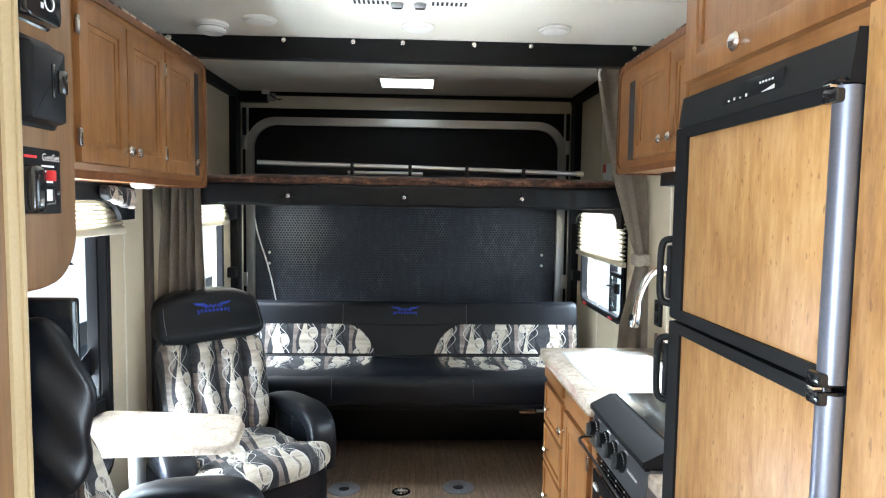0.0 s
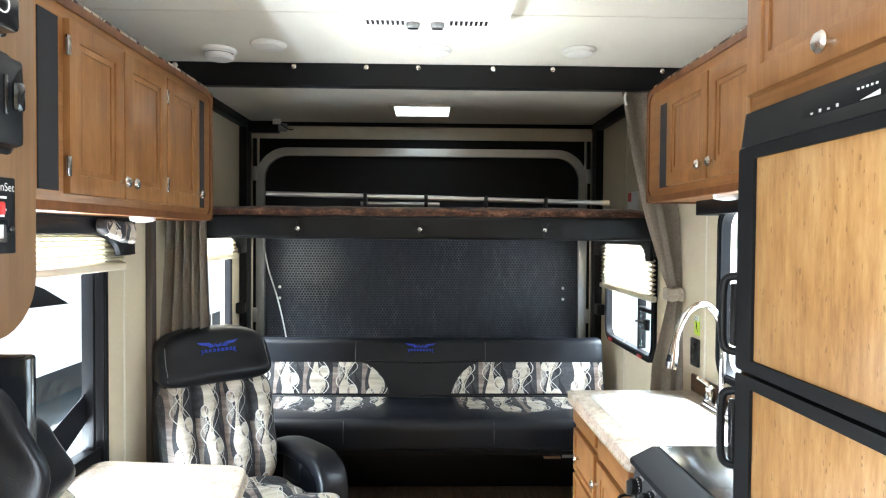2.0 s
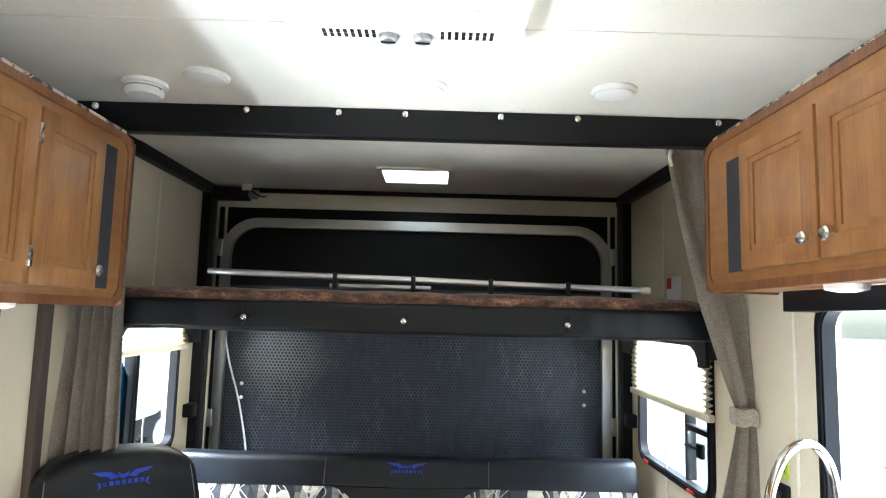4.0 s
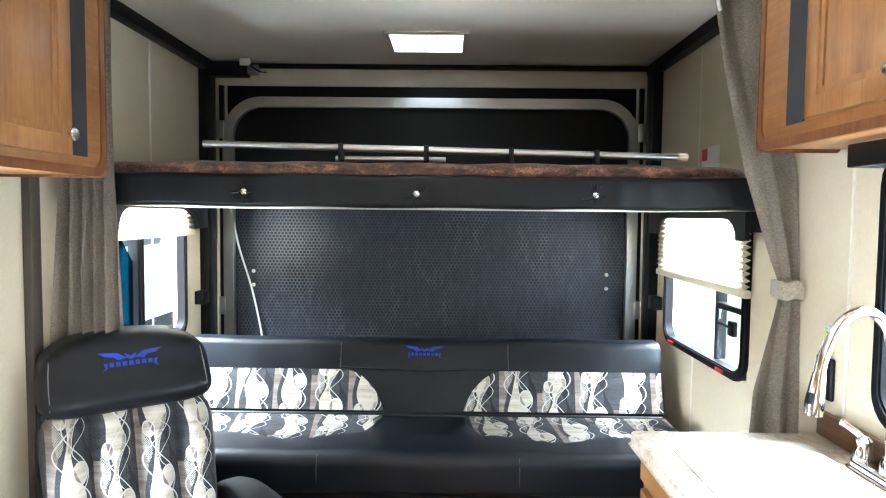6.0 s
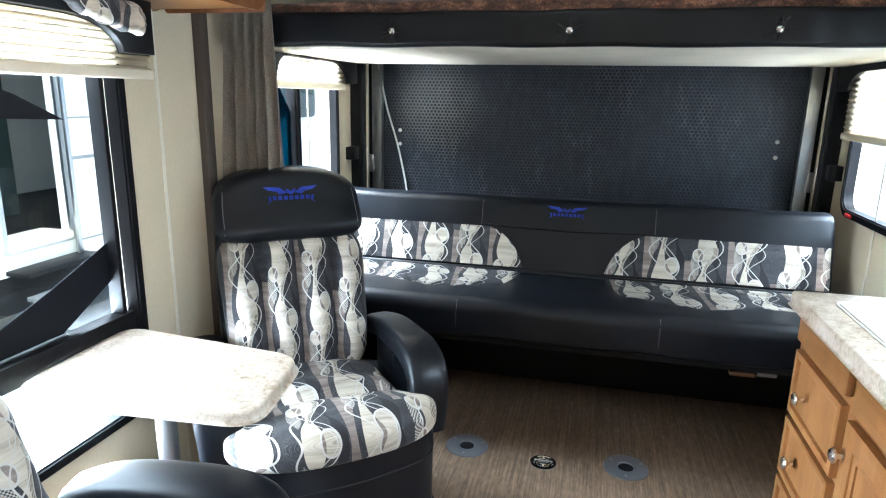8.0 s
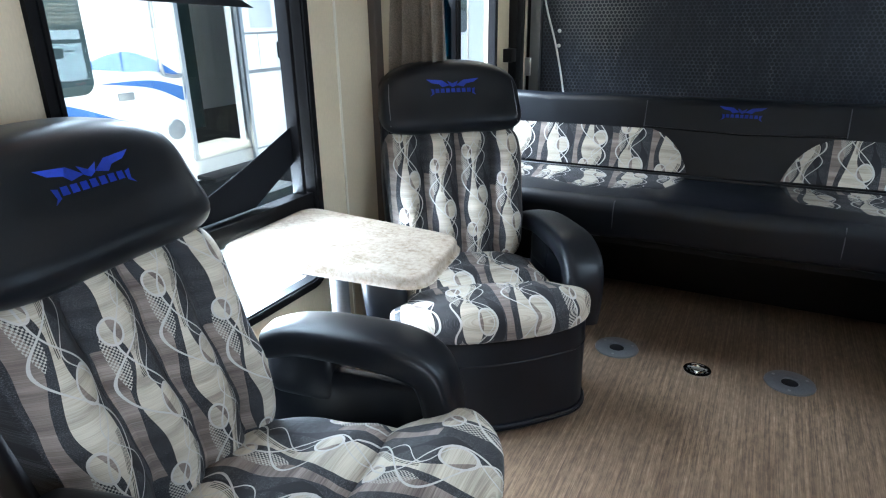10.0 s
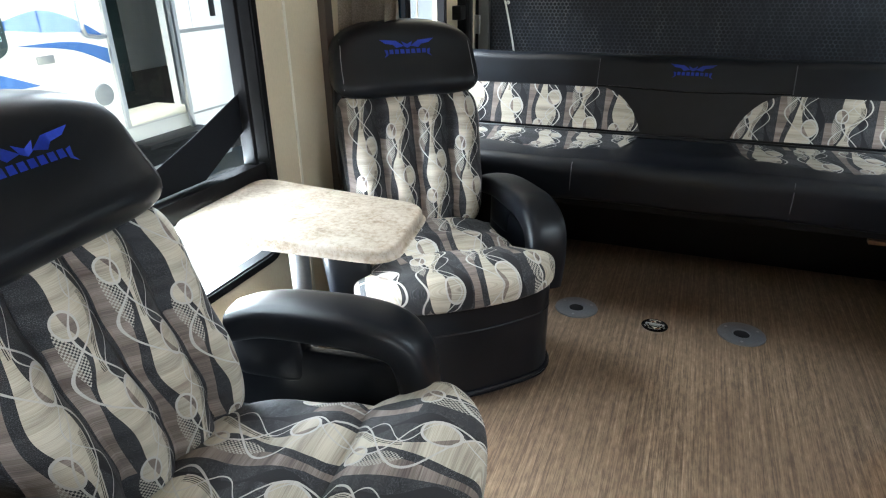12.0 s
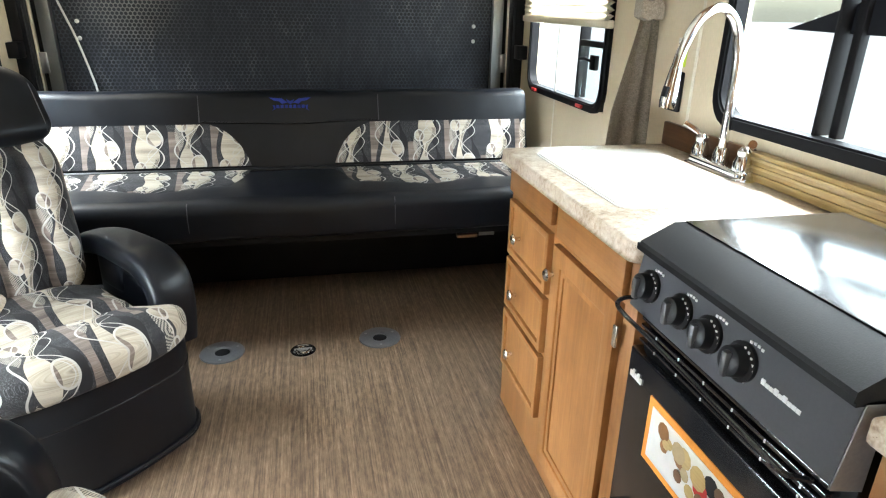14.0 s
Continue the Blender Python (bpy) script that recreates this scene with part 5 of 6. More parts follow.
wt = thing("worktop", (0.95, 2.4, 0.872), "mottled granite-look laminate worktop", "worktop", dx=0.014)
part("slab", prism(rounded_poly([(0.652, 2.325), (1.238, 2.325), (1.238, 3.19), (0.652, 3.19)], 0.02, 3), "z", 0.873, 0.91, 0.007, 3), GRANITE, wt)
part("slab", box(0.652, 1.238, 1.63, 1.788, 0.873, 0.91, 0.007, 3), GRANITE, wt)
part("slab", box(1.10, 1.238, 1.788, 2.325, 0.873, 0.91, 0.004), GRANITE, wt)
sp = thing("backsplash", (1.2, 2.5, 0.91), "low brown timber backsplash against the wall", "trim")
part("board", box(1.222, 1.238, 2.75, 3.19, 0.911, 0.985, 0.003), DARK_WOOD, sp)
part("rail", box(1.205, 1.238, 1.64, 2.74, 0.911, 0.985, 0.003), RAIL_WOOD, sp)
for k in range(3):
    part("ridge", box(1.200, 1.206, 1.64, 2.74, 0.925 + k * 0.02, 0.934 + k * 0.02, 0.002), RAIL_WOOD, sp)

sk = thing("sink_cover", (0.97, 2.83, 0.91), "white moulded sink cover laid over the sink", "sink cover")
part("lid", prism(rrect(0.748, 1.135, 2.535, 3.10, 0.035, 5), "z", 0.911, 0.9155, 0.002, 3), WHITE_GLOSS, sk)
part("lip", hoop(rrect(0.742, 1.141, 2.529, 3.106, 0.04, 5), rrect(0.752, 1.131, 2.539, 3.096, 0.034, 5), "z", 0.910, 0.9125), WHITE_GLOSS, sk)
part("finger_hole", turn([(0.012, 0.9157), (0.008, 0.9161)], (0.93, 2.72, 0), 14), DULL_METAL, sk)

fc = thing("faucet", (1.175, 2.86, 0.91), "chrome gooseneck kitchen faucet with two handles", "faucet")
part("base_plate", prism(rrect(1.160, 1.218, 2.70, 2.955, 0.028, 5), "z", 0.911, 0.935, 0.009, 3), CHROME, fc)
neck = curve([(1.192, 2.832, 0.93), (1.192, 2.832, 1.05), (1.190, 2.832, 1.20), (1.165, 2.832, 1.295), (1.110, 2.826, 1.335), (1.045, 2.812, 1.305), (1.005, 2.803, 1.235), (0.99, 2.798, 1.18)], 6)
part("neck", tube(neck, 0.0125, 14), CHROME, fc)
part("collar", turn([(0.024, 0.93), (0.022, 0.96), (0.016, 0.975)], (1.192, 2.832, 0), 20), CHROME, fc)
part("spray_head", tube([(0.992, 2.799, 1.19), (0.988, 2.797, 1.165), (0.980, 2.794, 1.11), (0.977, 2.793, 1.09)], [0.014, 0.017, 0.022, 0.019], 16), CHROME, fc)
part("head_grip", tube([(0.968, 2.789, 1.145), (0.962, 2.787, 1.12)], 0.009, 10), BLACK_PLASTIC, fc, "black spray button")
for y in (2.735, 2.925):
    h = part("handle_base", turn([(0.025, 0.93), (0.024, 0.955), (0.016, 0.972), (0.019, 0.985), (0.010, 0.995)], (1.189, y, 0), 20), CHROME, fc)
    s = -1 if y < 2.83 else 1
    part("lever", tube(curve([(1.189, y, 0.985), (1.18, y + s * 0.02, 1.0), (1.165, y + s * 0.055, 1.015)], 4), [0.008] * 4 + [0.009] * 4 + [0.011], 10), CHROME, h)

out = thing("wall_outlet", (RX, 3.17, 1.03), "black power outlet on the wall", "outlet")
part("plate", box(RX - 0.014, RX, 3.135, 3.215, 1.02, 1.145, 0.006, 3), BLACK_PLASTIC, out)
for z in (1.055, 1.11):
    part("socket", box(RX - 0.0165, RX - 0.013, 3.158, 3.192, z - 0.016, z + 0.016, 0.004), BLACK_GLOSS, out)
st = thing("warning_sticker", (RX, 3.17, 1.165), "lime green warning sticker above the outlet", "sticker")
part("paper", box(RX - 0.003, RX, 3.145, 3.195, 1.16, 1.245), GREEN_PRINT, st)
part("bolt_sign", prism([(3.16, 1.175), (3.178, 1.20), (3.17, 1.20), (3.182, 1.222), (3.162, 1.203), (3.17, 1.20)], "x", RX - 0.0045, RX - 0.003), BLACK_PLASTIC, st)
part("caption_band", box(RX - 0.004, RX - 0.003, 3.145, 3.195, 1.222, 1.245), WHITE_PRINT, st)
for k, line in enumerate(("SOLAR", "READY")):
    lettering(line, 0.0115, Matrix.Translation((RX - 0.0042, 3.193, 1.2345 - k * 0.0105)) @ Matrix(((0, 0, -1, 0), (-1, 0, 0, 0), (0, 1, 0, 0), (0, 0, 0, 1))), BLACK_PLASTIC, st)

# ---------------------------------------------------------------- stove
stv = thing("stove", (0.92, 2.05, 0), "black gas range with a closed lid", "stove", dx=0.012)
SY0, SY1 = 1.808, 2.320
part("body", box(0.70, 1.095, SY0, SY1, 0.02, 0.90, 0.004), BLACK_METAL, stv)
cp = prism([(0.655, 0.790), (0.70, 0.780), (0.70, 0.905), (0.672, 0.905)], "y", SY0, SY1, 0.004)
panel = part("control_panel", cp, STOVE_GREY, stv, "dark grey control panel")
part("panel_edge", prism([(0.652, 0.788), (0.70, 0.778), (0.70, 0.906), (0.669, 0.908)], "y", SY0 - 0.003, SY0, 0.001), DULL_METAL, stv)
def stove_face(z):
    return 0.655 + (z - 0.79) * 0.148
for k, y in enumerate((2.268, 2.165, 2.085, 2.003)):
    z = 0.848
    kb = part("control_knob", turn([(0.031, 0), (0.031, 0.006), (0.025, 0.010), (0.023, 0.026), (0.018, 0.029)], (stove_face(z), y, z), 26, (-1, 0, 0.148)), BLACK_PLASTIC, stv, "round black control knob")
    part("knob_grip", box(stove_face(z) - 0.036, stove_face(z) - 0.022, y - 0.0065, y + 0.0065, z - 0.021, z + 0.021, 0.004), STOVE_GREY, kb)
    for j in range(9):
        a = radians(-75 + j * 19)
        part("dial_mark", box(stove_face(z) - 0.007, stove_face(z) - 0.0055, y - 0.028 * math.cos(a) - 0.0017, y - 0.028 * math.cos(a) + 0.0017, z + 0.028 * math.sin(a) - 0.0015 - 0.001 * (j % 2), z + 0.028 * math.sin(a) + 0.0015), WHITE_PRINT, kb, "white dial mark")
    for j in range(4):
        zm = z + 0.034 - 0.0015 * abs(j - 1.5)
        part("panel_mark", box(stove_face(zm) - 0.0015, stove_face(zm) + 0.001, y - 0.030 + j * 0.008, y - 0.0255 + j * 0.008, zm, zm + 0.004), WHITE_PRINT, stv, "white printed mark")
for j in range(9):
    y = 1.955 - j * 0.0085
    part("maker_mark", box(stove_face(0.845) - 0.002, stove_face(0.845), y - 0.0035, y + 0.0035, 0.839, 0.845 + 0.003 * (j in (0, 3, 5))), WHITE_PRINT, stv, "white printed mark")
part("lid", prism([(0.650, 0.919), (0.651, 0.927), (0.716, 0.960), (1.085, 0.960), (1.095, 0.919)], "y", SY0 - 0.004, SY1 - 0.014, 0.004), LID_BLACK, stv, "folded lid with a broad bevelled front")
part("lid_glass", box(0.735, 1.08, SY0 + 0.004, SY1 - 0.022, 0.9595, 0.9630, 0.001), GLOSS_TOP, stv, "glossy black lid top")
part("lid_lip", box(0.655, 1.09, SY0, SY1, 0.905, 0.918), BLACK_METAL, stv)
for k in range(4):
    part("vent_slat", box(0.676, 0.700, SY0 + 0.02, SY1 - 0.02, 0.715 + k * 0.016, 0.723 + k * 0.016, 0.002), BLACK_GLOSS, stv)
od = part("oven_door", box(0.668, 0.70, SY0 + 0.008, SY1 - 0.008, 0.24, 0.700, 0.006), BLACK_GLOSS, stv, "black glass oven door")
part("handle", tube(curve([(0.672, 2.300, 0.810), (0.632, 2.300, 0.812), (0.612, 2.288, 0.806), (0.622, 2.268, 0.790), (0.630, 2.20, 0.782), (0.630, 2.05, 0.779), (0.630, 1.90, 0.775), (0.634, 1.862, 0.770), (0.672, 1.850, 0.760)], 5), 0.0045, 10, up=(0.3, 0.2, 1)), BLACK_GLOSS, stv, "thin black wire handle")
for j in range(6):
    for k in range(3):
        part("vent_mark", box(0.6745, 0.6765, 2.24 - j * 0.075, 2.2425 - j * 0.075, 0.7165 + k * 0.016, 0.7215 + k * 0.016), WHITE_PRINT, stv, "pale vent mark")
for j in range(5):
    part("printed_mark", box(0.6655, 0.668, 2.255 + j * 0.009, 2.261 + j * 0.009, 0.640, 0.652 + 0.006 * (j % 2)), WHITE_PRINT, od, "white printed mark")
lbl = part("energy_label", box(0.6655, 0.668, 1.93, 2.215, 0.505, 0.645), ORANGE_PRINT, od, "orange-edged picture label")
part("label_picture", box(0.6640, 0.6655, 1.945, 2.20, 0.52, 0.63), WHITE_PRINT, lbl)
random.seed(4)
for j in range(30):
    y, z = 1.965 + random.random() * 0.21, 0.540 + random.random() * 0.07
    part("printed_blot", turn([(0.008 + random.random() * 0.014, 0), (0.006, 0.0006)], (0.6638 - 0.00008 * j, y, z), 10, (-1, 0, 0)), random.choice((RED_PRINT, DARK_WOOD, WOOD, WHITE_PRINT, RAIL_WOOD, CORNER_TAN, GREY_FELT)), lbl)
part("drawer", box(0.672, 0.70, SY0 + 0.008, SY1 - 0.008, 0.04, 0.232, 0.006), BLACK_GLOSS, stv, "black lower drawer")
part("side_bracket", box(0.645, 0.675, SY1 - 0.012, SY1 + 0.012, 0.20, 0.29, 0.004), BLACK_PLASTIC, stv)

# ---------------------------------------------------------------- fridge in its tall cabinet
tc = thing("fridge_cabinet", (0.95, 1.3, 0), "tall maple cabinet built round the fridge", "cabinet")
part("body_side", box(0.652, 1.235, 1.612, 1.628, 0.0, TOP - 0.002, 0.002), WOOD, tc)
part("body_side", box(0.648, 1.235, 0.90, 1.0595, 0.0, TOP - 0.002, 0.002), FRIDGE_WOOD, tc)
part("upper_box", box(0.656, 1.235, 1.030, 1.612, 1.832, TOP - 0.002, 0.002), WOOD_H, tc)
part("lower_box", box(0.656, 1.235, 1.030, 1.612, 0.0, 0.44, 0.002), WOOD, tc)
panel_door(tc, "door", 1, 0.656, 1.045, 1.600, 1.858, 2.30, (1.348, 1.883), stile=0.05)
fr = thing("fridge", (0.95, 1.32, 0.44), "two-door fridge with maple panels and black trim", "fridge")
part("carcass", box(0.66, 1.20, 1.061, 1.608, 0.445, 1.826, 0.003), BLACK_METAL, fr)
part("top_panel", prism([(0.632, 1.762), (0.662, 1.762), (0.662, 1.826), (0.640, 1.826)], "y", 1.0605, 1.606, 0.004), BLACK_PLASTIC, fr, "black control fascia")
ctl = part("control_strip", box(0.6345, 0.638, 1.222, 1.420, 1.775, 1.813, 0.001), BLACK_PLASTIC, fr, "printed control strip")
for j in range(4):
    part("key_mark", box(0.6335, 0.6346, 1.388 - j * 0.020, 1.393 - j * 0.020, 1.785, 1.788 + 0.002 * (j % 2)), WHITE_PRINT, ctl)
for j in range(5):
    part("level_mark", box(0.6335, 0.6346, 1.249 + j * 0.009, 1.253 + j * 0.009, 1.799, 1.802), WHITE_PRINT, ctl)
part("level_wedge", prism([(1.245, 1.784), (1.283, 1.784), (1.245, 1.791)], "x", 0.6335, 0.6346), WHITE_PRINT, ctl)
part("name_mark", box(0.6305, 0.6325, 1.335, 1.385, 1.744, 1.753), WHITE_PRINT, fr, "pale maker's mark")
for z0, z1 in ((1.350, 1.760), (0.460, 1.343)):
    d = part("door", hoop(rrect(1.068, 1.602, z0, z1, 0.008, 3), rrect(1.092, 1.548, z0 + 0.023, z1 - 0.022, 0.003, 3), "x", 0.628, 0.660), BLACK_PLASTIC, fr, "black-edged fridge door")
    part("door_panel", box(0.634, 0.658, 1.091, 1.549, z0 + 0.022, z1 - 0.021, 0.001), FRIDGE_WOOD, d, "maple laminate panel")
    hz = (1.380, 1.518) if z0 > 1 else (1.160, 1.298)
    part("handle", tube(curve([(0.648, 1.612, hz[0]), (0.632, 1.622, hz[0] - 0.003), (0.618, 1.630, hz[0] + 0.010), (0.616, 1.632, (hz[0] + hz[1]) / 2), (0.618, 1.630, hz[1] - 0.010), (0.632, 1.622, hz[1] + 0.003), (0.648, 1.612, hz[1])], 6), 0.0078, 12, squash=(1, 0.85), up=(0.5, 1.0, 0.02)), BLACK_PLASTIC, d, "black loop handle")
    part("latch_block", box(0.622, 0.652, 1.600, 1.618, hz[0] + 0.01, hz[1] - 0.01, 0.004), BLACK_PLASTIC, d)
    part("hinge_tube", cyl((0.640, 1.079, z0 + 0.004), (0.640, 1.079, z1 - 0.004), 0.0185, None, 28), EDGE_METAL, d, "brushed grey metal edge tube")
for z in (1.347, 1.757):
    part("hinge", absorb(box(0.614, 0.652, 1.066, 1.096, z - 0.024, z - 0.004, 0.004), box(0.614, 0.652, 1.066, 1.096, z + 0.002, z + (0.022 if z < 1.5 else 0.008), 0.004), cyl((0.632, 1.08, z - 0.026), (0.632, 1.08, z + 0.01), 0.010)), BLACK_GLOSS, fr, "black hinge")
    part("hinge_pin", box(0.611, 0.640, 1.074, 1.090, z - 0.0035, z + 0.0015, 0.001), CHROME, fr, "bright hinge pin")

# ---------------------------------------------------------------- partition with the control panels
PX, PY = -0.505, 1.188
pt = thing("partition_wall", (-0.9, 0.6, 0), "maple-veneer partition beside the aisle", "wall")
pt["kind"] = "structure"
part("veneer_panel", box(LX, PX, 0.30, PY - 0.030, 0.0, TOP), PANEL_WOOD, pt)
part("edge_trim", absorb(box(PX - 0.03, PX + 0.006, PY - 0.040, PY, 0.0, TOP, 0.004), box(PX + 0.004, PX + 0.010, PY - 0.018, PY - 0.009, 0.0, TOP, 0.002)), CORNER_TAN, pt, "tan corner trim")
hc = thing("hanging_cabinet", (-0.8, 1.25, 1.45), "rounded maple side panel of a hanging cabinet", "cabinet")
part("side_panel", prism(rrect(PY + 0.002, 1.341, 1.455, TOP - 0.002, 0.0, 7, (0.004, 0.085, 0.004, 0.004)), "x", -0.80, PX - 0.004, 0.003), PANEL_WOOD, hc)
part("edge_band", prism(rrect(PY + 0.002, 1.346, 1.450, TOP - 0.002, 0.0, 7, (0.004, 0.09, 0.004, 0.004)), "x", -0.79, PX - 0.014, 0.003), WOOD_EDGE, hc)
FX = PX - 0.004
gp = thing("generator_panel", (FX, 1.23, 1.57), "black generator control panel with start switch and meter", "control panel")
part("plate", box(FX, FX + 0.004, 1.190, 1.290, 1.568, 1.668, 0.002), BLACK_PLASTIC, gp)
part("switch_hood", soft(0.014, 0.017, 0.036, 4, 8, lambda q, u: Vector((FX + 0.012 + q.x, 1.202 + q.y, 1.605 + q.z))), BLACK_GLOSS, gp)
part("rocker", box(FX + 0.02, FX + 0.032, 1.221, 1.229, 1.618, 1.634, 0.002), RED_PRINT, gp, "red start rocker")
part("meter_frame", hoop(rrect(1.236, 1.268, 1.583, 1.612, 0.002, 2), rrect(1.240, 1.264, 1.588, 1.606, 0.001, 2), "x", FX + 0.004, FX + 0.008), BLACK_GLOSS, gp)
part("meter", box(FX + 0.0038, FX + 0.005, 1.240, 1.264, 1.588, 1.606), WHITE_PRINT, gp, "pale hour meter")
part("red_caption", box(FX + 0.0038, FX + 0.005, 1.196, 1.226, 1.652, 1.656), RED_PRINT, gp)
for k in range(4):
    part("caption_line", box(FX + 0.0038, FX + 0.005, 1.238, 1.270 - 0.004 * (k % 2), 1.640 - 0.008 * k, 1.643 - 0.008 * k), WHITE_PRINT, gp)
stud((FX + 0.004, 1.279, 1.600), (1, 0, 0), 0.005, "screw", gp, BLACK_GLOSS)
lettering("GenSet", 0.0155, Matrix.Translation((FX + 0.0046, 1.286, 1.650)) @ Matrix(((0, 0, 1, 0), (1, 0, 0, 0), (0, 1, 0, 0), (0, 0, 0, 1))), WHITE_PRINT, gp, 'RIGHT')

sw = thing("awning_switch", (FX, 1.22, 1.72), "black wall switch box with a rocker", "switch")
part("box", prism(rrect(1.190, 1.285, 1.707, 1.822, 0.008, 3), "x", FX, FX + 0.022, 0.009, 2), BLACK_PLASTIC, sw)
part("ridge", box(FX + 0.0215, FX + 0.025, 1.240, 1.246, 1.745, 1.795, 0.001), BLACK_GLOSS, sw)
part("rocker", box(FX + 0.020, FX + 0.030, 1.256, 1.274, 1.752, 1.790, 0.005), BLACK_GLOSS, sw)
th = thing("thermostat", (FX, 1.21, 1.90), "black thermostat with pale marks", "thermostat")
part("case", prism(rrect(1.190, 1.279, 1.854, 1.955, 0.012, 4), "x", FX, FX + 0.02, 0.005, 2), BLACK_GLOSS, th)
part("mark", box(FX + 0.019, FX + 0.021, 1.222, 1.228, 1.872, 1.880), WHITE_PRINT, th)
part("dial_mark", tube([(FX + 0.0205, 1.243 + 0.012 * math.cos(a), 1.885 + 0.012 * math.sin(a)) for a in np.linspace(0, 6.2832, 16, endpoint=False)], 0.0012, 6, True), WHITE_PRINT, th)
tv = thing("television", (-0.75, 1.30, 1.05), "black flat television on the partition", "television")
part("screen", box(-0.98, -0.490, 1.285, 1.31, 1.06, 1.43, 0.006), BLACK_GLOSS, tv)
part("back_box", box(-0.92, -0.60, 1.255, 1.286, 1.12, 1.37, 0.008), BLACK_PLASTIC, tv)
part("wall_mount", box(-0.82, -0.68, PY - 0.03, 1.26, 1.18, 1.30, 0.004), BLACK_METAL, tv)
bag = thing("hanging_bag", (-0.53, 1.225, 1.0), "soft black leather bag hanging at the partition", "bag")
part("pouch", soft(0.10, 0.028, 0.148, 2.5, 16, lambda q, u: Vector((-0.532 + q.x + 0.004 * math.sin(u.z * 7), 1.226 + q.y + 0.005 * math.sin(u.x * 6 + u.z * 9), 1.260 + q.z + 0.006 * math.sin(u.x * 5)))), BLACK_LEATHER, bag)
part("strap", tube(curve([(-0.60, 1.215, 1.36), (-0.575, 1.205, 1.44), (-0.545, 1.215, 1.37)], 5), 0.006, 8), BLACK_LEATHER, bag)

# fire extinguisher on the wall
fe = thing("fire_extinguisher", (-1.185, 1.735, 0.12), "red fire extinguisher in a wall bracket", "fire extinguisher")
EX, EY = -1.180, 1.74
part("cylinder", turn([(0.038, 0.13), (0.047, 0.145), (0.048, 0.40), (0.044, 0.430), (0.030, 0.452), (0.018, 0.462), (0.017, 0.475)], (EX, EY, 0), 26), RED_PAINT, fe)
part("band", turn([(0.0490, 0.335), (0.0490, 0.362)], (EX, EY, 0), 26), BLACK_PLASTIC, fe, "black strap")
part("label", turn([(0.0486, 0.20), (0.0486, 0.328)], (EX, EY, 0), 26), WHITE_PRINT, fe, "white printed label")
part("valve", cyl((EX, EY, 0.474), (EX, EY, 0.515), 0.016), NICKEL, fe)
part("gauge", cyl((EX + 0.012, EY + 0.004, 0.497), (EX + 0.030, EY + 0.006, 0.50), 0.017), NICKEL, fe, "round pressure gauge")
part("gauge_face", cyl((EX + 0.030, EY + 0.006, 0.50), (EX + 0.0315, EY + 0.006, 0.50), 0.014), RED_PRINT, fe)
part("nozzle", tube([(EX, EY - 0.012, 0.50), (EX + 0.01, EY - 0.07, 0.478)], [0.009, 0.011]), WHITE_PLASTIC, fe, "pale nozzle")
part("handle", absorb(box(EX - 0.009, EX + 0.009, EY - 0.05, EY + 0.05, 0.515, 0.524, 0.003), tube([(EX, EY - 0.01, 0.522), (EX + 0.012, EY + 0.06, 0.545)], 0.006)), BLACK_METAL, fe, "black carrying handle")
part("bracket", box(LX, EX - 0.03, EY - 0.035, EY + 0.035, 0.15, 0.60, 0.004), BLACK_PLASTIC, fe, "black wall bracket")

# ---------------------------------------------------------------- outside
bare("ground", box(-120, 120, -120, 120, -0.85, -0.80), ASPHALT, label="pale concrete lot around the trailers", category="ground")
bare("undercarriage", box(LX, RX, FRONT, BACK, -0.24, -0.065), BLACK_METAL, label="dark trailer frame below the floor", category="chassis")
MX = -4.5
mh = thing("motorhome", (MX - 1.25, 7.0, -0.8), "white motorhome with blue swooshes and an open door", "motorhome")
part("body", slab_with_holes("x", MX - 0.08, MX, -1.0, 16.0, -0.10, 2.75, [(5.31, 5.95, 0.12, 2.15)]), BODY_WHITE, mh)
part("roof", box(MX - 2.5, MX, -1.0, 16.0, 2.75, 2.85, 0.03), BODY_WHITE, mh)
part("far_wall", box(MX - 2.5, MX - 2.42, -1.0, 16.0, -0.10, 2.75), BODY_WHITE, mh)
# a dark sheet behind the doorway stands for the unlit room
part("interior", box(MX - 1.3, MX - 1.25, 5.0, 6.6, 0.0, 2.4), DARK_GLASS, mh, "dark sheet for the shade inside")
part("floor_pan", box(MX - 2.42, MX - 0.08, -1.0, 16.0, -0.05, 0.12), BLACK_METAL, mh)
part("skirt", box(MX - 0.06, MX + 0.004, -1.0, 16.0, -0.42, -0.10, 0.004), BLACK_METAL, mh, "dark lower skirt")
w = part("side_window", prism(rrect(3.30, 4.44, 0.78, 1.75, 0.10, 5), "x", MX, MX + 0.012, 0.003), DARK_GLASS, mh, "tinted window with rounded corners")
for y0, y1 in ((7.3, 8.6), (9.6, 11.2)):
    part("side_window", prism(rrect(y0, y1, 1.05, 1.75, 0.10, 5), "x", MX, MX + 0.012, 0.003), DARK_GLASS, mh, "tinted window with rounded corners")
def swoosh(pts_top, pts_bot):
    top = [(p.x, p.y) for p in curve([(*p, 0) for p in pts_top], 5)]
    bot = [(p.x, p.y) for p in curve([(*p, 0) for p in pts_bot], 5)]
    part("swoosh", prism(top + bot[::-1], "x", MX + 0.001, MX + 0.005), BODY_BLUE, mh, "blue painted swoosh")
swoosh([(4.35, 0.99), (4.72, 1.075), (5.0, 1.0), (5.26, 0.85)], [(4.35, 0.97), (4.72, 0.92), (5.0, 0.90), (5.26, 0.845)])
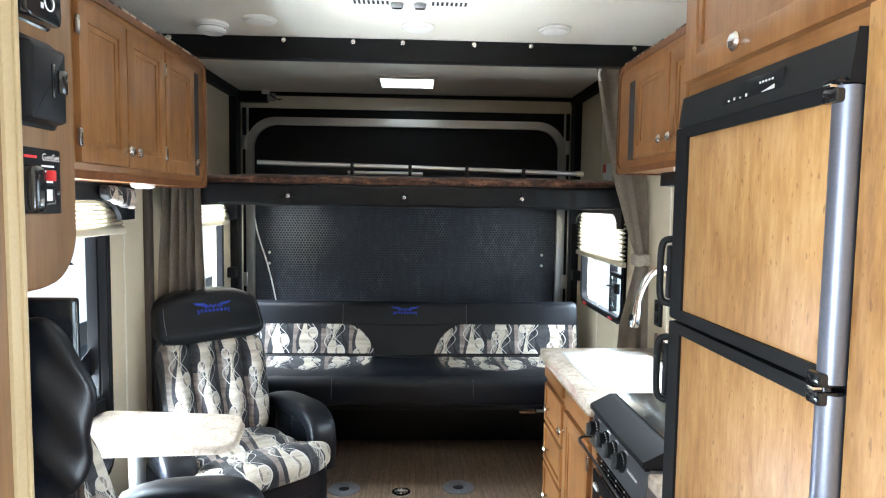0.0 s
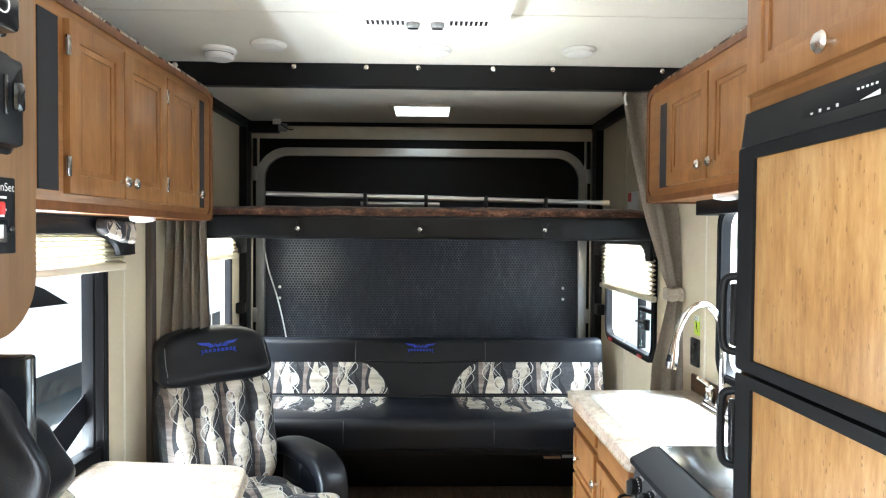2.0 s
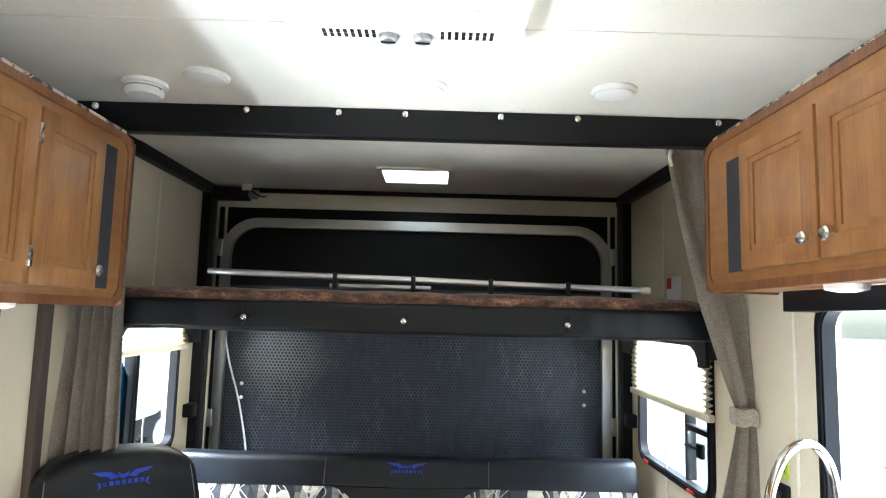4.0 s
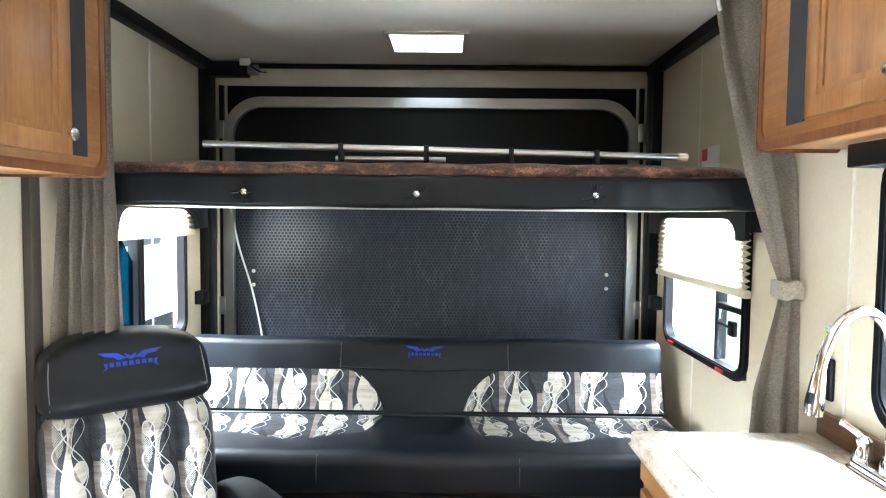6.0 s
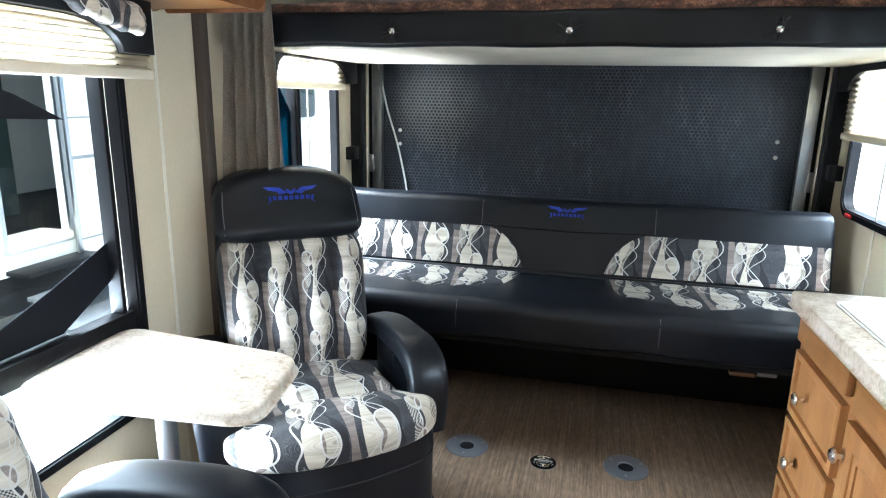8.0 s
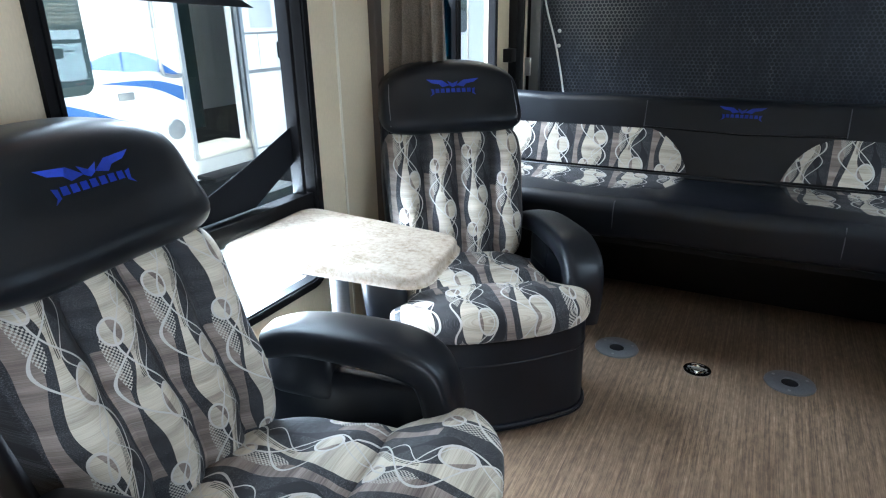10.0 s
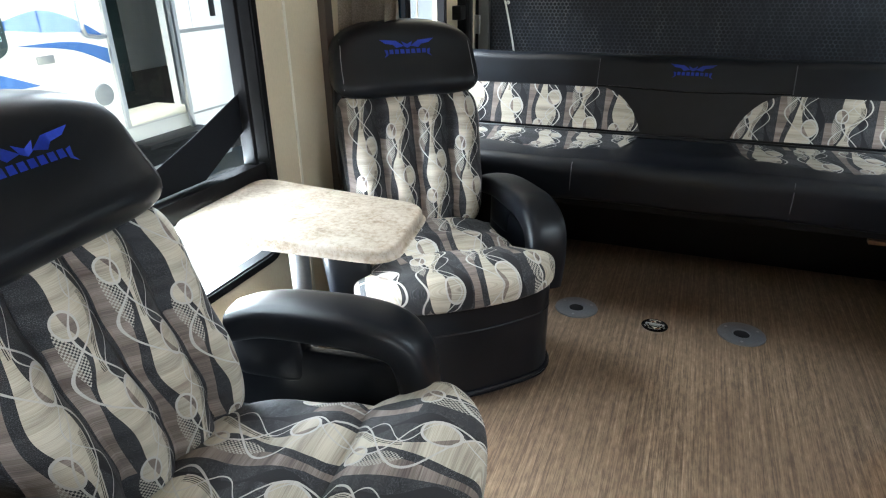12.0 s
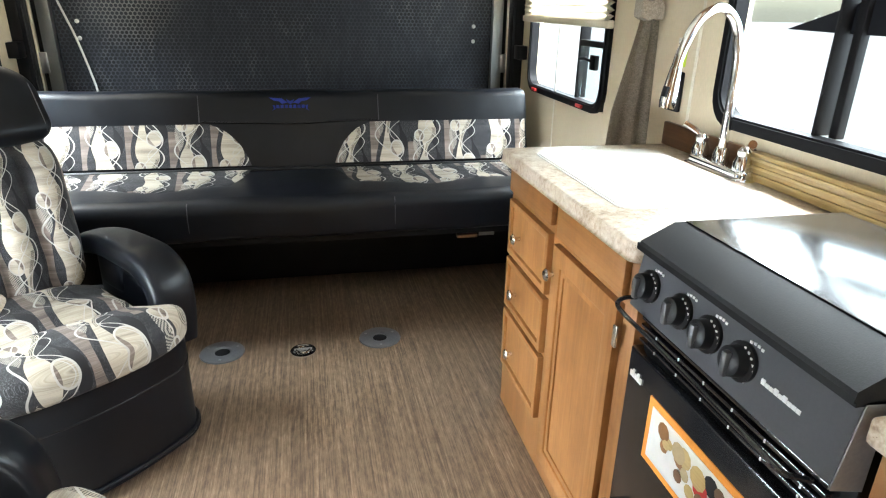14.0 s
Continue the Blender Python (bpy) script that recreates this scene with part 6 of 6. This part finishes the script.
swoosh([(4.50, 0.845), (4.95, 0.835), (5.26, 0.755)], [(4.50, 0.842), (4.95, 0.77), (5.26, 0.63)])
swoosh([(3.5, 0.80), (4.12, 0.735), (4.60, 0.56)], [(3.5, 0.50), (4.12, 0.55), (4.60, 0.555)])
swoosh([(1.0, 1.2), (2.2, 1.05), (3.4, 0.66)], [(1.0, 0.95), (2.2, 0.75), (3.4, 0.62)])
part("marker_light", box(MX, MX + 0.02, 4.62, 4.76, 0.70, 0.76, 0.005), DULL_METAL, mh)
part("vent_cap", turn([(0.09, 0.0), (0.085, 0.015), (0.06, 0.02)], (MX, 5.13, 0.40), 24, (1, 0, 0)), DULL_METAL, mh, "round grey vent")
dr = part("entry_door", box(MX + 0.02, MX + 0.07, 5.99, 6.67, -0.10, 2.10, 0.01), BODY_WHITE, mh, "white entry door folded open")
part("door_window", box(MX + 0.07, MX + 0.076, 6.10, 6.42, 1.22, 1.95, 0.002), FROSTED, dr, "frosted door window")
for z, h in ((1.16, 0.02), (0.80, 0.035), (0.06, 0.02)):
    part("door_seam", box(MX + 0.0695, MX + 0.0715, 6.00, 6.66, z, z + h), DULL_METAL, dr, "grey seam across the door")
part("door_groove", box(MX + 0.0695, MX + 0.0712, 6.19, 6.198, 0.84, 1.16), DULL_METAL, dr)
part("screen_door_edge", box(MX + 0.07, MX + 0.10, 5.95, 5.99, -0.05, 2.1, 0.004), ALUMINIUM, dr, "grey metal door edge")
part("door_lock", box(MX + 0.07, MX + 0.085, 6.45, 6.52, 0.92, 1.08, 0.005), BLACK_PLASTIC, dr)
part("door_frame", hoop(rrect(5.27, 5.99, 0.08, 2.19, 0.03, 3), rrect(5.31, 5.95, 0.12, 2.15, 0.02, 3), "x", MX, MX + 0.03), ALUMINIUM, mh)
part("threshold", box(MX - 0.3, MX + 0.05, 5.31, 5.95, 0.10, 0.17, 0.005), BATTEN, mh, "pale threshold")
for k in range(3):
    part("entry_step", box(MX + 0.02 + 0.18 * k, MX + 0.26 + 0.18 * k, 5.25, 6.05, -0.08 - 0.2 * k, -0.04 - 0.2 * k, 0.008), DULL_METAL if k else BLACK_METAL, mh, "metal entry step")
part("grab_handle", tube(curve([(MX + 0.01, 5.02, 1.65), (MX + 0.06, 5.02, 1.60), (MX + 0.06, 5.02, 0.95), (MX + 0.06, 5.10, 0.86), (MX + 0.06, 5.21, 0.85), (MX + 0.01, 5.24, 0.86)], 5), 0.016, 8), DULL_METAL, mh, "grab handle")
for y in (1.2, 12.0):
    wh = part("wheel", turn([(0.36, 0.0), (0.40, 0.03), (0.40, 0.20), (0.36, 0.22)], (MX - 0.22, y, -0.42), 28, (1, 0, 0)), TYRE, mh)
    part("hub_cap", turn([(0.22, 0.215), (0.20, 0.235), (0.05, 0.25)], (MX - 0.22, y, -0.42), 24, (1, 0, 0)), CHROME, wh)
tr = thing("travel_trailer", (12.2, 4.0, -0.8), "white travel trailer parked across the lot", "trailer")
part("body", box(11.2, 13.5, -2.0, 10.0, -0.35, 2.4, 0.08, 3), BODY_WHITE, tr)
for z in (0.35,):
    part("rub_strip", box(11.185, 11.2, -1.9, 9.9, z, z + 0.03), DULL_METAL, tr, "grey rub strip")
for y0, y1 in ((0.6, 1.7), (6.2, 7.4)):
    part("side_window", prism(rrect(y0, y1, 1.0, 1.5, 0.08, 4), "x", 11.18, 11.2, 0.003), DARK_GLASS, tr, "tinted window")
for y in (3.2, 4.1):
    part("wheel", turn([(0.30, 0.0), (0.33, 0.03), (0.33, 0.18), (0.30, 0.2)], (11.2, y, -0.47), 24, (1, 0, 0)), TYRE, tr)
